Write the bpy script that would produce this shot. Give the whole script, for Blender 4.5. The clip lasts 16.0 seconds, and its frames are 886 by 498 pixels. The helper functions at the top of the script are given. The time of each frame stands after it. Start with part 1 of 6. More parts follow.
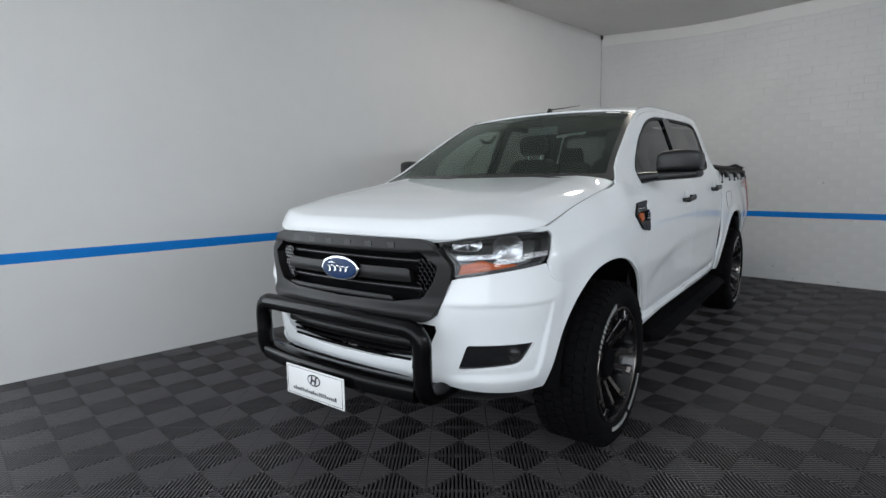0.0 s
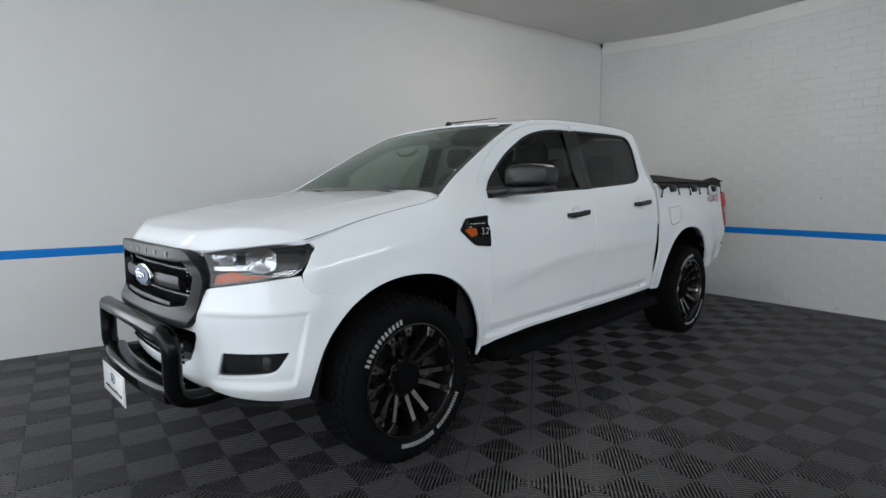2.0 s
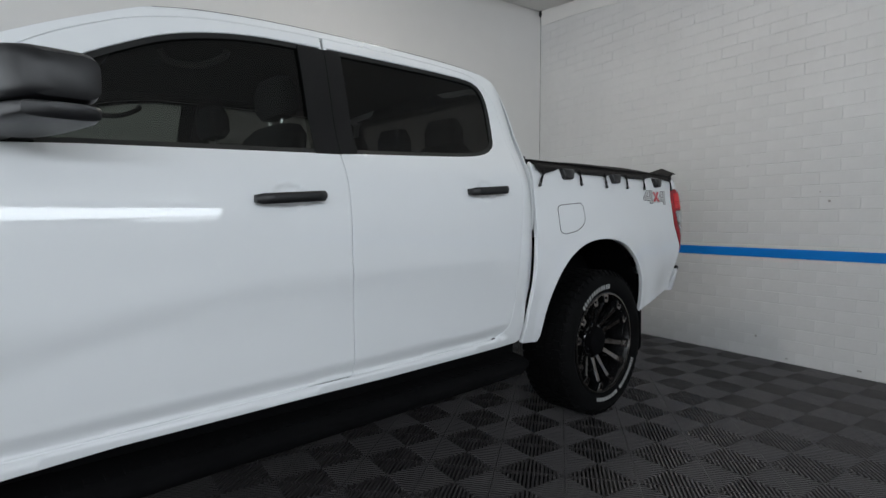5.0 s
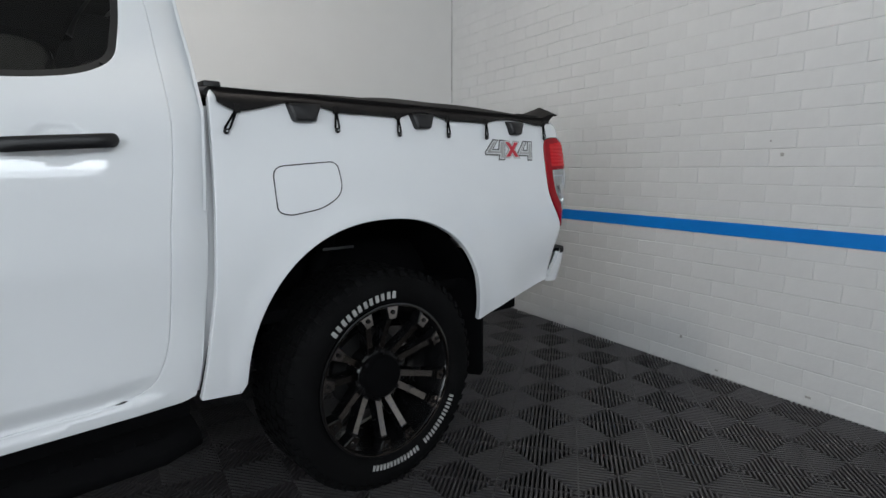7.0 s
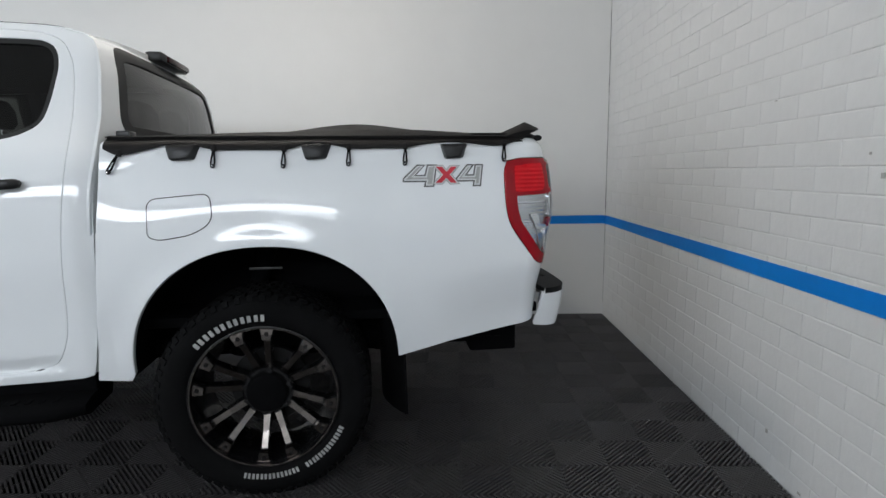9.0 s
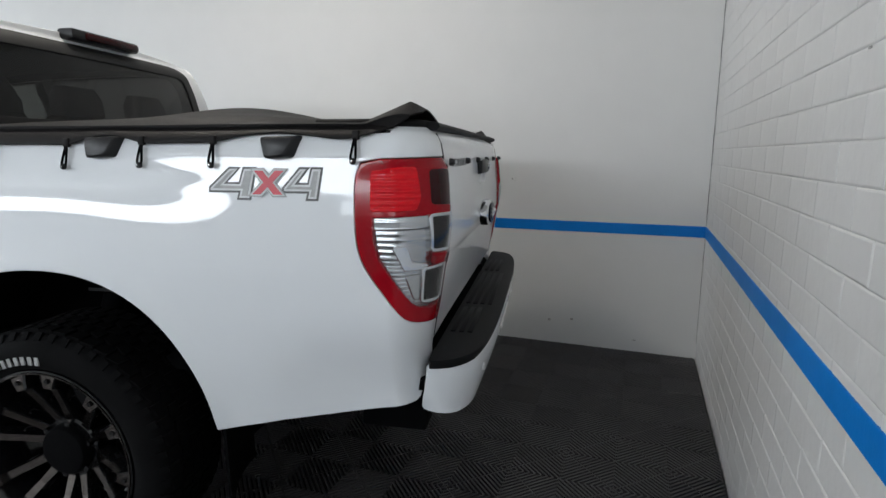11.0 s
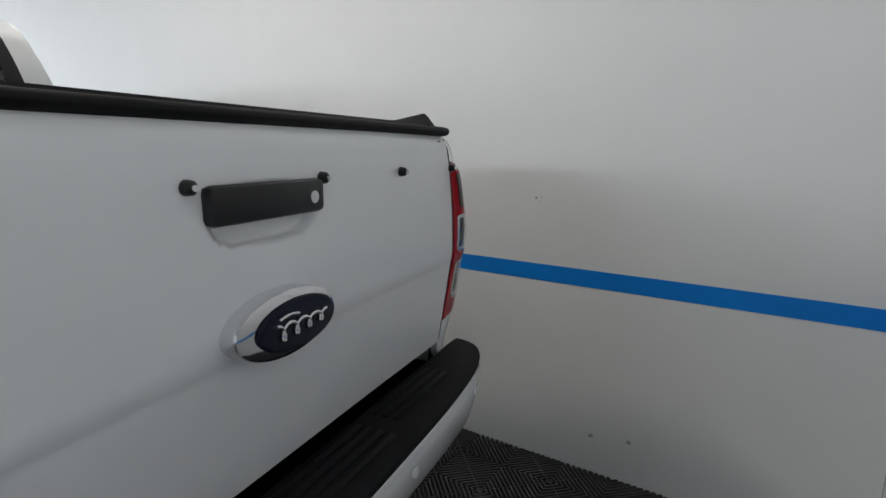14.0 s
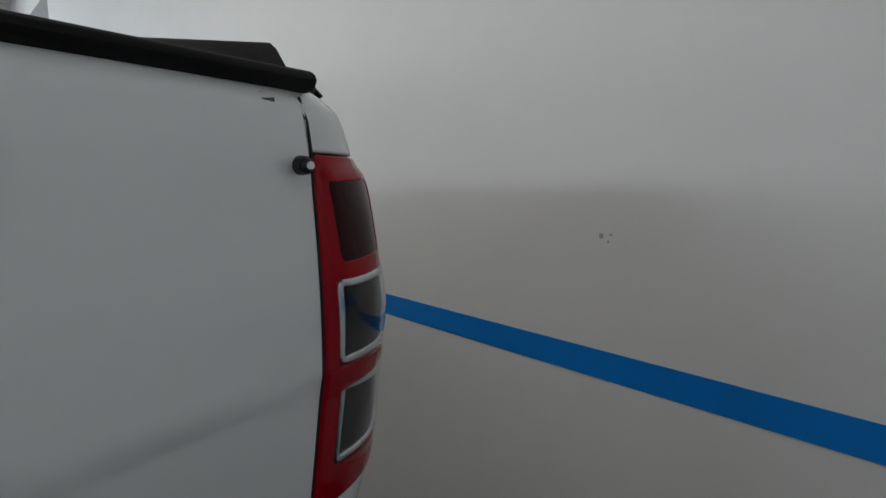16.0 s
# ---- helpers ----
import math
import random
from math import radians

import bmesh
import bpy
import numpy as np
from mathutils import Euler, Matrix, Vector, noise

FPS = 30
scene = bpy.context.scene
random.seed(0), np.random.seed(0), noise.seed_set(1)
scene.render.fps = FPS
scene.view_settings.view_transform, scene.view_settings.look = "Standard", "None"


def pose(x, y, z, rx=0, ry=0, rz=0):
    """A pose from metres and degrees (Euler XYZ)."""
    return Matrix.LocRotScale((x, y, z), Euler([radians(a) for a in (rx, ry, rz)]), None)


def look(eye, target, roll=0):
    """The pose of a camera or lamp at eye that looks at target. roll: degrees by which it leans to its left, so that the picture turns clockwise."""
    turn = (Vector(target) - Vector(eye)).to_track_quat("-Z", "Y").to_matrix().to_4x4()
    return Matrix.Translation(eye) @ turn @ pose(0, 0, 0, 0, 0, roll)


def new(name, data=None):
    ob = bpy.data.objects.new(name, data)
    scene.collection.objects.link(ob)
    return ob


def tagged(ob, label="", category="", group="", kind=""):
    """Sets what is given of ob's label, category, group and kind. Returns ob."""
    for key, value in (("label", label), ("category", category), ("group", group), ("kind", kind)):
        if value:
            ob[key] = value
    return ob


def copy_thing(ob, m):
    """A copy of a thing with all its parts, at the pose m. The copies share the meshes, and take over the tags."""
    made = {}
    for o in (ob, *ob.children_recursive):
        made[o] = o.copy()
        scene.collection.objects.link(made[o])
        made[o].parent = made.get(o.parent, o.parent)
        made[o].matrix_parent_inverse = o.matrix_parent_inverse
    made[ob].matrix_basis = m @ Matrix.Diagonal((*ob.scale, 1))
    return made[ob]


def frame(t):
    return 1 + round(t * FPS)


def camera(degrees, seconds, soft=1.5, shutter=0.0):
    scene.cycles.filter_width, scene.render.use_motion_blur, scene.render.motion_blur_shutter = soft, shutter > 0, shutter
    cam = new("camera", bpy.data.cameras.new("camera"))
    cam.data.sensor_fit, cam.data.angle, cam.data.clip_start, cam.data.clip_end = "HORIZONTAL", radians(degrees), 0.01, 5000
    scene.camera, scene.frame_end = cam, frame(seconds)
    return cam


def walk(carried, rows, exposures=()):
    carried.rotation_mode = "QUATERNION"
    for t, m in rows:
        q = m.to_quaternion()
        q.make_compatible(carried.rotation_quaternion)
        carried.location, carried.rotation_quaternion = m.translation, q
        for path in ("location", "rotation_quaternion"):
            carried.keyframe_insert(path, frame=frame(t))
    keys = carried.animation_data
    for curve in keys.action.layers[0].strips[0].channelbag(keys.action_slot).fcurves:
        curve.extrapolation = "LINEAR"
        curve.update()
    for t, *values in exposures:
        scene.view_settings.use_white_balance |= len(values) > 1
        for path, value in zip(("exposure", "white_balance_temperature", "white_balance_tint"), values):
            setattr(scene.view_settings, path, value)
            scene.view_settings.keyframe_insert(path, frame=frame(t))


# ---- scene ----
cam = camera(79.0, 16.0)
PATH = [
    (0, (-7.412, -4.327, 1.244), (-6.044, -2.89, 0.995), -0.8),
    (0.5, (-7.231, -4.649, 1.257), (-5.96, -3.122, 1.027), -0.6),
    (1, (-6.989, -4.888, 1.237), (-5.785, -3.308, 1.004), -0.5),
    (1.5, (-6.711, -5.079, 1.244), (-5.538, -3.476, 1.006), -0.5),
    (2, (-6.413, -5.19, 1.252), (-5.273, -3.56, 1.042), -0.3),
    (2.5, (-6.082, -5.148, 1.232), (-4.965, -3.496, 1.066), -0.2),
    (3, (-5.715, -5.104, 1.222), (-4.597, -3.45, 1.11), -0.1),
    (3.2, (-5.577, -5.061, 1.201), (-4.451, -3.41, 1.116), -0.3),
    (5.3, (-3.994, -4.399, 1.032), (-2.913, -2.72, 0.914), 0.1),
    (5.5, (-3.856, -4.323, 1.066), (-2.77, -2.653, 0.879), 0.5),
    (6, (-3.481, -4.186, 1.127), (-2.389, -2.536, 0.837), 0.4),
    (6.5, (-3.087, -4.12, 1.151), (-1.992, -2.475, 0.841), 0.3),
    (7, (-2.719, -4.184, 1.102), (-1.668, -2.507, 0.81), -0.1),
    (7.5, (-2.374, -4.312, 1.101), (-1.572, -2.497, 0.852), -0.6),
    (8, (-1.988, -4.4, 1.118), (-1.53, -2.468, 0.879), -0.9),
    (8.5, (-1.598, -4.468, 1.15), (-1.373, -2.497, 0.899), -0.7),
    (8.7, (-1.445, -4.467, 1.17), (-1.331, -2.488, 0.903), -0.7),
    (10.8, (-0.42, -3.675, 1.245), (-1.071, -1.815, 0.9), 0.2),
    (11, (-0.378, -3.538, 1.257), (-1.058, -1.689, 0.908), 0.1),
    (11.5, (-0.294, -3.226, 1.27), (-1.02, -1.395, 0.923), 0.1),
    (12, (-0.235, -3.017, 1.274), (-1.062, -1.231, 0.917), 0.3),
    (12.5, (-0.225, -2.828, 1.273), (-1.094, -1.067, 0.893), 0.3),
    (13, (-0.245, -2.6, 1.259), (-1.161, -0.869, 0.854), 0.3),
    (13.5, (-0.268, -2.317, 1.281), (-1.279, -0.641, 0.873), 0.0),
    (14, (-0.333, -1.995, 1.287), (-1.403, -0.347, 0.916), 0.6),
    (14.5, (-0.377, -1.697, 1.268), (-1.478, -0.059, 0.945), 0.3),
    (15, (-0.457, -1.426, 1.231), (-1.646, 0.153, 0.928), 0.2),
    (15.5, (-0.555, -1.225, 1.228), (-1.855, 0.266, 0.932), 0.6),
    (16, (-0.578, -1.098, 1.228), (-1.992, 0.289, 0.952), 0.6),
]
walk(cam, [(t, look(eye, target, roll)) for t, eye, target, roll in PATH], exposures=[(0, -.60), (3, -.53), (5.5, -.36), (6, -.30), (7, -.16), (8, -.06), (9, -.02), (11, -.02), (12, .03), (12.5, .09), (13, .16), (14, .02), (15, -.26), (16, -.43)])

# ---- world, light, exposure ----
world = bpy.data.worlds.new("world")
scene.world = world
world.use_nodes = True
wn = world.node_tree.nodes
sky = wn.new("ShaderNodeTexSky")
sky.sky_type, sky.sun_disc = "NISHITA", False
sky.sun_elevation, sky.sun_rotation = radians(40), radians(200)
wn["Background"].inputs["Strength"].default_value = 0.10
world.node_tree.links.new(sky.outputs["Color"], wn["Background"].inputs["Color"])

# the room: corner of the two visible walls at the origin, brick wall x = 0, smooth wall y = 0
X_END, Y_END, CEIL = -9.7, -8.6, 3.345


def ceiling_z(y):
    """Underside of the ceiling: it drops from the smooth wall and then runs level."""
    return float(np.interp(y, [-8.8, -2.3, -1.8, -1.4, -1.0, -.5, 0, .2], [3.215, 3.205, 3.200, 3.212, 3.240, 3.292, 3.345, 3.345]))


WIN_A, WIN_B, WIN_LO, WIN_HI = -9.0, -.7, 2.50, 3.05
SW_A, SW_B, SW_LO = -1.95, -.80, 2.18



def area(name, m, w, h, energy, colour):
    la = bpy.data.lights.new(name, "AREA")
    la.shape, la.size, la.size_y, la.energy, la.color = "RECTANGLE", w, h, energy, colour
    ob = new(name, la)
    ob.matrix_world = m
    return ob


# daylight through the high window band, the window below its end, the wide front window and the side opening
area("band_daylight", look(((WIN_A + WIN_B) / 2, Y_END + 0.03, (WIN_LO + WIN_HI) / 2), ((WIN_A + WIN_B) / 2, 0, .6)), WIN_B - WIN_A - .1, WIN_HI - WIN_LO - .05, 190, (0.86, 0.93, 1.0))
area("south_window_daylight", look(((SW_A + SW_B) / 2, Y_END + 0.03, (SW_LO + WIN_LO) / 2), ((SW_A + SW_B) / 2, 0, .8)), SW_B - SW_A - .05, WIN_LO - SW_LO - .05, 6, (0.88, 0.94, 1.0))
area("window_daylight", look((X_END + .05, -4.35, 1.52), (0, -4.2, -1.4)), 8.0, 2.3, 250, (0.88, 0.94, 1.0))
area("opening_daylight", look((-8.45, .10, 1.5), (-8.1, -3, 1.0)), 2.2, 2.6, 110, (0.88, 0.94, 1.0))

# ---- materials ----
def material(name, colour, rough=.5, metal=0.0, coat=0.0, spec=.5):
    m = bpy.data.materials.new(name)
    m.use_nodes = True
    b = m.node_tree.nodes["Principled BSDF"]
    b.inputs["Base Color"].default_value = (*colour, 1)
    b.inputs["Roughness"].default_value, b.inputs["Metallic"].default_value = rough, metal
    b.inputs["Coat Weight"].default_value, b.inputs["Specular IOR Level"].default_value = coat, spec
    b.inputs["Coat Roughness"].default_value = .03
    return m


def vary(m, scale, amount, dark=None, bump=0.0, bump_scale=None, rough=0.0, detail=4.0, stretch=(1, 1, 1), dist=.002):
    """Two-scale noise in the colour and the roughness, and fine relief."""
    nt = m.node_tree
    b = nt.nodes["Principled BSDF"]
    co = nt.nodes.new("ShaderNodeTexCoord")
    mp = nt.nodes.new("ShaderNodeMapping")
    mp.inputs["Scale"].default_value = stretch
    nt.links.new(co.outputs["Object"], mp.inputs["Vector"])
    n1 = nt.nodes.new("ShaderNodeTexNoise")
    n1.inputs["Scale"].default_value, n1.inputs["Detail"].default_value = scale, detail
    n2 = nt.nodes.new("ShaderNodeTexNoise")
    n2.inputs["Scale"].default_value, n2.inputs["Detail"].default_value = scale * 11, 3
    for n in (n1, n2):
        nt.links.new(mp.outputs["Vector"], n.inputs["Vector"])
    mix = nt.nodes.new("ShaderNodeMath")
    mix.operation = "MULTIPLY_ADD"
    nt.links.new(n2.outputs["Fac"], mix.inputs[0])
    mix.inputs[1].default_value = .35
    nt.links.new(n1.outputs["Fac"], mix.inputs[2])
    ramp = nt.nodes.new("ShaderNodeMapRange")
    ramp.inputs["From Min"].default_value, ramp.inputs["From Max"].default_value = .45, .9
    nt.links.new(mix.outputs[0], ramp.inputs["Value"])
    cm = nt.nodes.new("ShaderNodeMix")
    cm.data_type = "RGBA"
    base = b.inputs["Base Color"].default_value[:]
    cm.inputs["A"].default_value = base
    cm.inputs["B"].default_value = (*dark, 1) if dark else tuple(q * (1 - amount) for q in base[:3]) + (1,)
    nt.links.new(ramp.outputs["Result"], cm.inputs["Factor"])
    nt.links.new(cm.outputs["Result"], b.inputs["Base Color"])
    if rough:
        rr = nt.nodes.new("ShaderNodeMapRange")
        r0 = b.inputs["Roughness"].default_value
        rr.inputs["To Min"].default_value, rr.inputs["To Max"].default_value = max(r0 - rough, .02), r0 + rough
        nt.links.new(mix.outputs[0], rr.inputs["Value"])
        nt.links.new(rr.outputs["Result"], b.inputs["Roughness"])
    if bump:
        n3 = nt.nodes.new("ShaderNodeTexNoise")
        n3.inputs["Scale"].default_value, n3.inputs["Detail"].default_value = bump_scale or scale * 20, 5
        nt.links.new(mp.outputs["Vector"], n3.inputs["Vector"])
        bu = nt.nodes.new("ShaderNodeBump")
        bu.inputs["Strength"].default_value, bu.inputs["Distance"].default_value = bump, dist
        nt.links.new(n3.outputs["Fac"], bu.inputs["Height"])
        nt.links.new(bu.outputs["Normal"], b.inputs["Normal"])
    return m


def glass(name, tint, rough=0.0, gloss=(1, 1, 1), least=.045):
    """Thin glass: what is behind shows through in its tint, the sheen follows Fresnel."""
    m = bpy.data.materials.new(name)
    m.use_nodes = True
    nt = m.node_tree
    nt.nodes.remove(nt.nodes["Principled BSDF"])
    tr = nt.nodes.new("ShaderNodeBsdfTransparent")
    tr.inputs["Color"].default_value = (*tint, 1)
    gl = nt.nodes.new("ShaderNodeBsdfGlossy")
    gl.inputs["Roughness"].default_value = rough
    gl.inputs["Color"].default_value = (*gloss, 1)
    lw = nt.nodes.new("ShaderNodeLayerWeight")
    lw.inputs["Blend"].default_value = .5
    pw = nt.nodes.new("ShaderNodeMath")
    pw.operation = "POWER"
    pw.inputs[1].default_value = 5
    nt.links.new(lw.outputs["Facing"], pw.inputs[0])
    fr = nt.nodes.new("ShaderNodeMath")
    fr.operation = "MULTIPLY_ADD"
    fr.inputs[1].default_value, fr.inputs[2].default_value = .92, least
    nt.links.new(pw.outputs[0], fr.inputs[0])
    mx = nt.nodes.new("ShaderNodeMixShader")
    nt.links.new(fr.outputs[0], mx.inputs["Fac"])
    nt.links.new(tr.outputs["BSDF"], mx.inputs[1])
    nt.links.new(gl.outputs["BSDF"], mx.inputs[2])
    nt.links.new(mx.outputs["Shader"], nt.nodes["Material Output"].inputs["Surface"])
    return m


WHITE = vary(material("white_paint", (.845, .865, .878), .5, 0, 1.0, .06), .8, .03, bump=.04, bump_scale=260, dist=.0004)
GREY_PLASTIC = vary(material("dark_grey_plastic", (.011, .0104, .0106), .40, 0, 0, .28), 6, .25, bump=.25, bump_scale=900, rough=.06, dist=.0005)
BLACK_PLASTIC = vary(material("black_plastic", (.008, .008, .009), .38), 7, .3, bump=.3, bump_scale=700, rough=.08, dist=.0006)
BLACK_MATT = vary(material("matt_black", (.003, .003, .0035), .85, 0, 0, .08), 5, .3, rough=.1)
BLACK_GLOSS = vary(material("gloss_black", (.009, .009, .010), .16, 0, .6), 3, .2, rough=.05)
POWDER = vary(material("black_powder_coat", (.0028, .0028, .003), .17, 0, 0, .17), 9, .3, bump=.12, bump_scale=800, rough=.08, dist=.0006)
RUBBER = vary(material("tyre_rubber", (.0042, .0042, .0045), .8, 0, 0, .10), 9, .35, bump=.4, bump_scale=420, rough=.1, dist=.001)
SEAL = material("rubber_seal", (.008, .008, .008), .6)
CHROME = vary(material("chrome", (.75, .76, .78), .08, 1.0), 5, .08, rough=.04)
SILVER = material("bright_silver", (.80, .81, .82), .18, 1.0)
RIM_BLACK = vary(material("rim_black", (.006, .006, .0065), .22, 0, .5), 8, .3, rough=.08)
RIM_CUT = vary(material("machined_tinted_alloy", (.24, .215, .20), .19, 1.0), 14, .25, rough=.06, stretch=(1, 6, 1))
LETTER_WHITE = vary(material("raised_white_letter", (.44, .44, .43), .6), 30, .4)
NAVY_BADGE = vary(material("navy_enamel", (.005, .008, .022), .25, 0, 0, .3), 4, .15)
BLUE_BADGE = vary(material("deep_blue_enamel", (.006, .030, .10), .3, 0, 0, .25), 4, .15)
GREY_DECAL = material("dark_grey_decal", (.10, .10, .097), .4)
MID_DECAL = vary(material("hatched_grey_decal", (.44, .44, .43), .4), 60, .25)
SILVER_DECAL = material("silver_decal", (.66, .67, .67), .35)
RED_DECAL = material("red_decal", (.55, .02, .04), .35)
RED_LENS = vary(material("red_lens", (.36, .0012, .009), .12, 0, .25, .15), 5, .25)
RED_DEEP = vary(material("red_lens_ribbed", (.74, .004, .012), .10, 0, .3, .15), 5, .2)
DARK_RED = material("dark_red_reflector", (.030, .002, .003), .25, 0, .05, .2)
GREY_LETTER = material("grey_letter", (.22, .22, .215), .4)
AMBER = vary(material("amber_lens", (.50, .085, .004), .25, 0, .2, .2), 7, .2)
LAMP_DARK = material("lamp_window", (.012, .011, .011), .16, 0, .1, .35)
LAMP_CLEAR = vary(material("silvered_lamp_back", (.62, .62, .62), .16, .9), 14, .12, rough=.05)
LAMP_SHELL = material("lamp_shell", (.014, .014, .015), .22, 0, .4)
REFLECTOR = vary(material("lamp_reflector", (.66, .67, .69), .12, 1.0), 50, .3, bump=.9, bump_scale=70, rough=.08, dist=.004)
DARK_IRON = vary(material("dark_iron", (.018, .018, .018), .6, .6), 12, .3, rough=.1)
CLEAR = glass("clear_lens", (.90, .91, .92), 0.0, (1, 1, 1), .035)
PILLAR_FILM = material("black_pillar_film", (.006, .006, .0065), .10, 0, 0, .5)
GLASS_FRONT = glass("windscreen_glass", (.66, .80, .73), 0.0, (.86, 1, .93), .055)
GLASS_SIDE = glass("tinted_side_glass", (.28, .30, .28), 0.0, (1, 1, 1), .035)
GLASS_REAR = glass("privacy_glass", (.15, .15, .145), 0.0, (1, 1, 1), .035)
FABRIC = vary(material("dark_seat_fabric", (.012, .012, .013), .85, 0, 0, .2), 14, .4, bump=.4, bump_scale=500, dist=.001)
TRIM_DARK = vary(material("cabin_trim", (.012, .012, .0125), .65, 0, 0, .25), 7, .25, rough=.08)
LINING = vary(material("headliner_cloth", (.030, .029, .028), .9, 0, 0, .2), 9, .2)
PAD_BLACK = vary(material("tread_rubber", (.004, .004, .0045), .62, 0, 0, .2), 8, .3, bump=.3, bump_scale=500, dist=.0006)
VINYL = vary(material("black_vinyl_cover", (.0105, .009, .0088), .62, 0, 0, .22), 4, .35, bump=.5, bump_scale=340, rough=.1, dist=.001)
PLATE_WHITE = vary(material("white_plate", (.78, .78, .77), .3, 0, .4), 5, .05)
PRINT = material("dark_print", (.03, .035, .045), .5)
STEEL = vary(material("grey_steel", (.10, .10, .10), .45, 1.0), 12, .3, rough=.1)
WALL_PAINT = vary(material("smooth_white_wall", (.68, .677, .668), .55), .5, .07, bump=.25, bump_scale=90, rough=.06, dist=.0015)
BRICK_PAINT = vary(material("painted_brick", (.67, .668, .662), .5), 1.6, .09, bump=.8, bump_scale=38, rough=.08, dist=.002)
CEIL_PAINT = vary(material("ceiling_board", (.74, .73, .71), .7), .7, .07, bump=.2, bump_scale=60)
BLUE_TAPE = vary(material("blue_stripe_paint", (.002, .195, .63), .5, 0, 0, .2), 2.5, .14, bump=.2, bump_scale=120, rough=.06)
TILE = vary(material("charcoal_plastic_tile", (.0535, .0495, .051), .42, 0, 0, .62), 2.2, .22, rough=.08)
# near-black base: the deep shade between the tile ribs is put into its colour
SUBFLOOR = vary(material("rib_gap_shade", (.008, .008, .008), .9), 2, .3)
CHIP = material("bare_chip", (.10, .10, .10), .7)
SPOT = material("scuff_grey", (.36, .35, .33), .8)
GLOW = bpy.data.materials.new("lit_diffuser")
GLOW.use_nodes = True
GLOW.node_tree.nodes["Principled BSDF"].inputs["Emission Color"].default_value = (1, .94, .86, 1)
GLOW.node_tree.nodes["Principled BSDF"].inputs["Emission Strength"].default_value = 98.0

# ---- shaping helpers ----
def spl(xs, ys):
    """A smooth curve through the given places, for arrays."""
    xs, ys = np.array(xs, float), np.array(ys, float)
    h = np.diff(xs)
    d = np.diff(ys) / h
    m = np.empty_like(ys)
    m[0], m[-1] = d[0], d[-1]
    m[1:-1] = (d[:-1] * h[1:] + d[1:] * h[:-1]) / (h[:-1] + h[1:])
    flat = np.concatenate(([False], d[:-1] * d[1:] <= 0, [False]))
    m[flat] = 0

    def f(x):
        x = np.clip(np.asarray(x, float), xs[0], xs[-1])
        i = np.clip(np.searchsorted(xs, x) - 1, 0, len(h) - 1)
        t = (x - xs[i]) / h[i]
        return ((2 * t**3 - 3 * t**2 + 1) * ys[i] + (t**3 - 2 * t**2 + t) * h[i] * m[i]
                + (3 * t**2 - 2 * t**3) * ys[i + 1] + (t**3 - t**2) * h[i] * m[i + 1])
    return f


def step(a, b, x):
    t = np.clip((np.asarray(x, float) - a) / (b - a), 0, 1)
    return t * t * (3 - 2 * t)


def cr(pts, n=6):
    """A dense smooth line through points (Catmull-Rom)."""
    p = [np.array(q, float) for q in pts]
    p = [2 * p[0] - p[1]] + p + [2 * p[-1] - p[-2]]
    out = []
    for a, b, c_, d in zip(p, p[1:], p[2:], p[3:]):
        for k in range(n):
            t = k / n
            out.append(tuple(.5 * (2 * b + (c_ - a) * t + (2 * a - 5 * b + 4 * c_ - d) * t * t + (3 * b - a - 3 * c_ + d) * t**3)))
    return out + [tuple(p[-2])]


def rounded(pts, r, n=5):
    """A polygon with its corners rounded; r is one radius or one for each corner."""
    out, m = [], len(pts)
    rs = r if isinstance(r, (list, tuple)) else [r] * m
    for i in range(m):
        a, b, c_ = (np.array(pts[(i + k) % m], float) for k in (-1, 0, 1))
        u, v = (a - b), (c_ - b)
        lu, lv = np.linalg.norm(u), np.linalg.norm(v)
        d = min(rs[i], .45 * lu, .45 * lv)
        p, q = b + u / lu * d, b + v / lv * d
        for k in range(n + 1):
            t = k / n
            out.append(tuple((1 - t)**2 * p + 2 * t * (1 - t) * b + t * t * q))
    return out


def offset(poly, d):
    """The polygon moved inwards by d."""
    p = np.array(poly, float)
    area2 = np.sum(p[:, 0] * np.roll(p[:, 1], -1) - np.roll(p[:, 0], -1) * p[:, 1])
    e1, e2 = p - np.roll(p, 1, 0), np.roll(p, -1, 0) - p
    n1 = np.stack((-e1[:, 1], e1[:, 0]), 1) / (np.linalg.norm(e1, axis=1)[:, None] + 1e-9)
    n2 = np.stack((-e2[:, 1], e2[:, 0]), 1) / (np.linalg.norm(e2, axis=1)[:, None] + 1e-9)
    n = n1 + n2
    n /= np.maximum(np.sum(n * n1, 1, keepdims=True), .4)
    return [tuple(q) for q in p + n * (d if area2 > 0 else -d)]


def inside(px, py, polys):
    odd = np.zeros(px.shape, bool)
    for poly in polys:
        q = np.array(poly, float)
        for (x0, y0), (x1, y1) in zip(q, np.roll(q, -1, 0)):
            if y0 != y1:
                odd ^= ((y0 > py) != (y1 > py)) & (px < (x1 - x0) * (py - y0) / (y1 - y0) + x0)
    return odd


def link(name, me, mat, parent, label=""):
    me.materials.append(mat)
    ob = new(name, me)
    ob.parent = parent
    return tagged(ob, label)


def part(name, bm, mat, parent, label="", smooth=True):
    me = bpy.data.meshes.new(name)
    bmesh.ops.recalc_face_normals(bm, faces=bm.faces)
    for f in bm.faces:
        f.smooth = smooth
    bm.to_mesh(me)
    bm.free()
    if smooth:
        me.set_sharp_from_angle(angle=radians(38))
    return link(name, me, mat, parent, label)


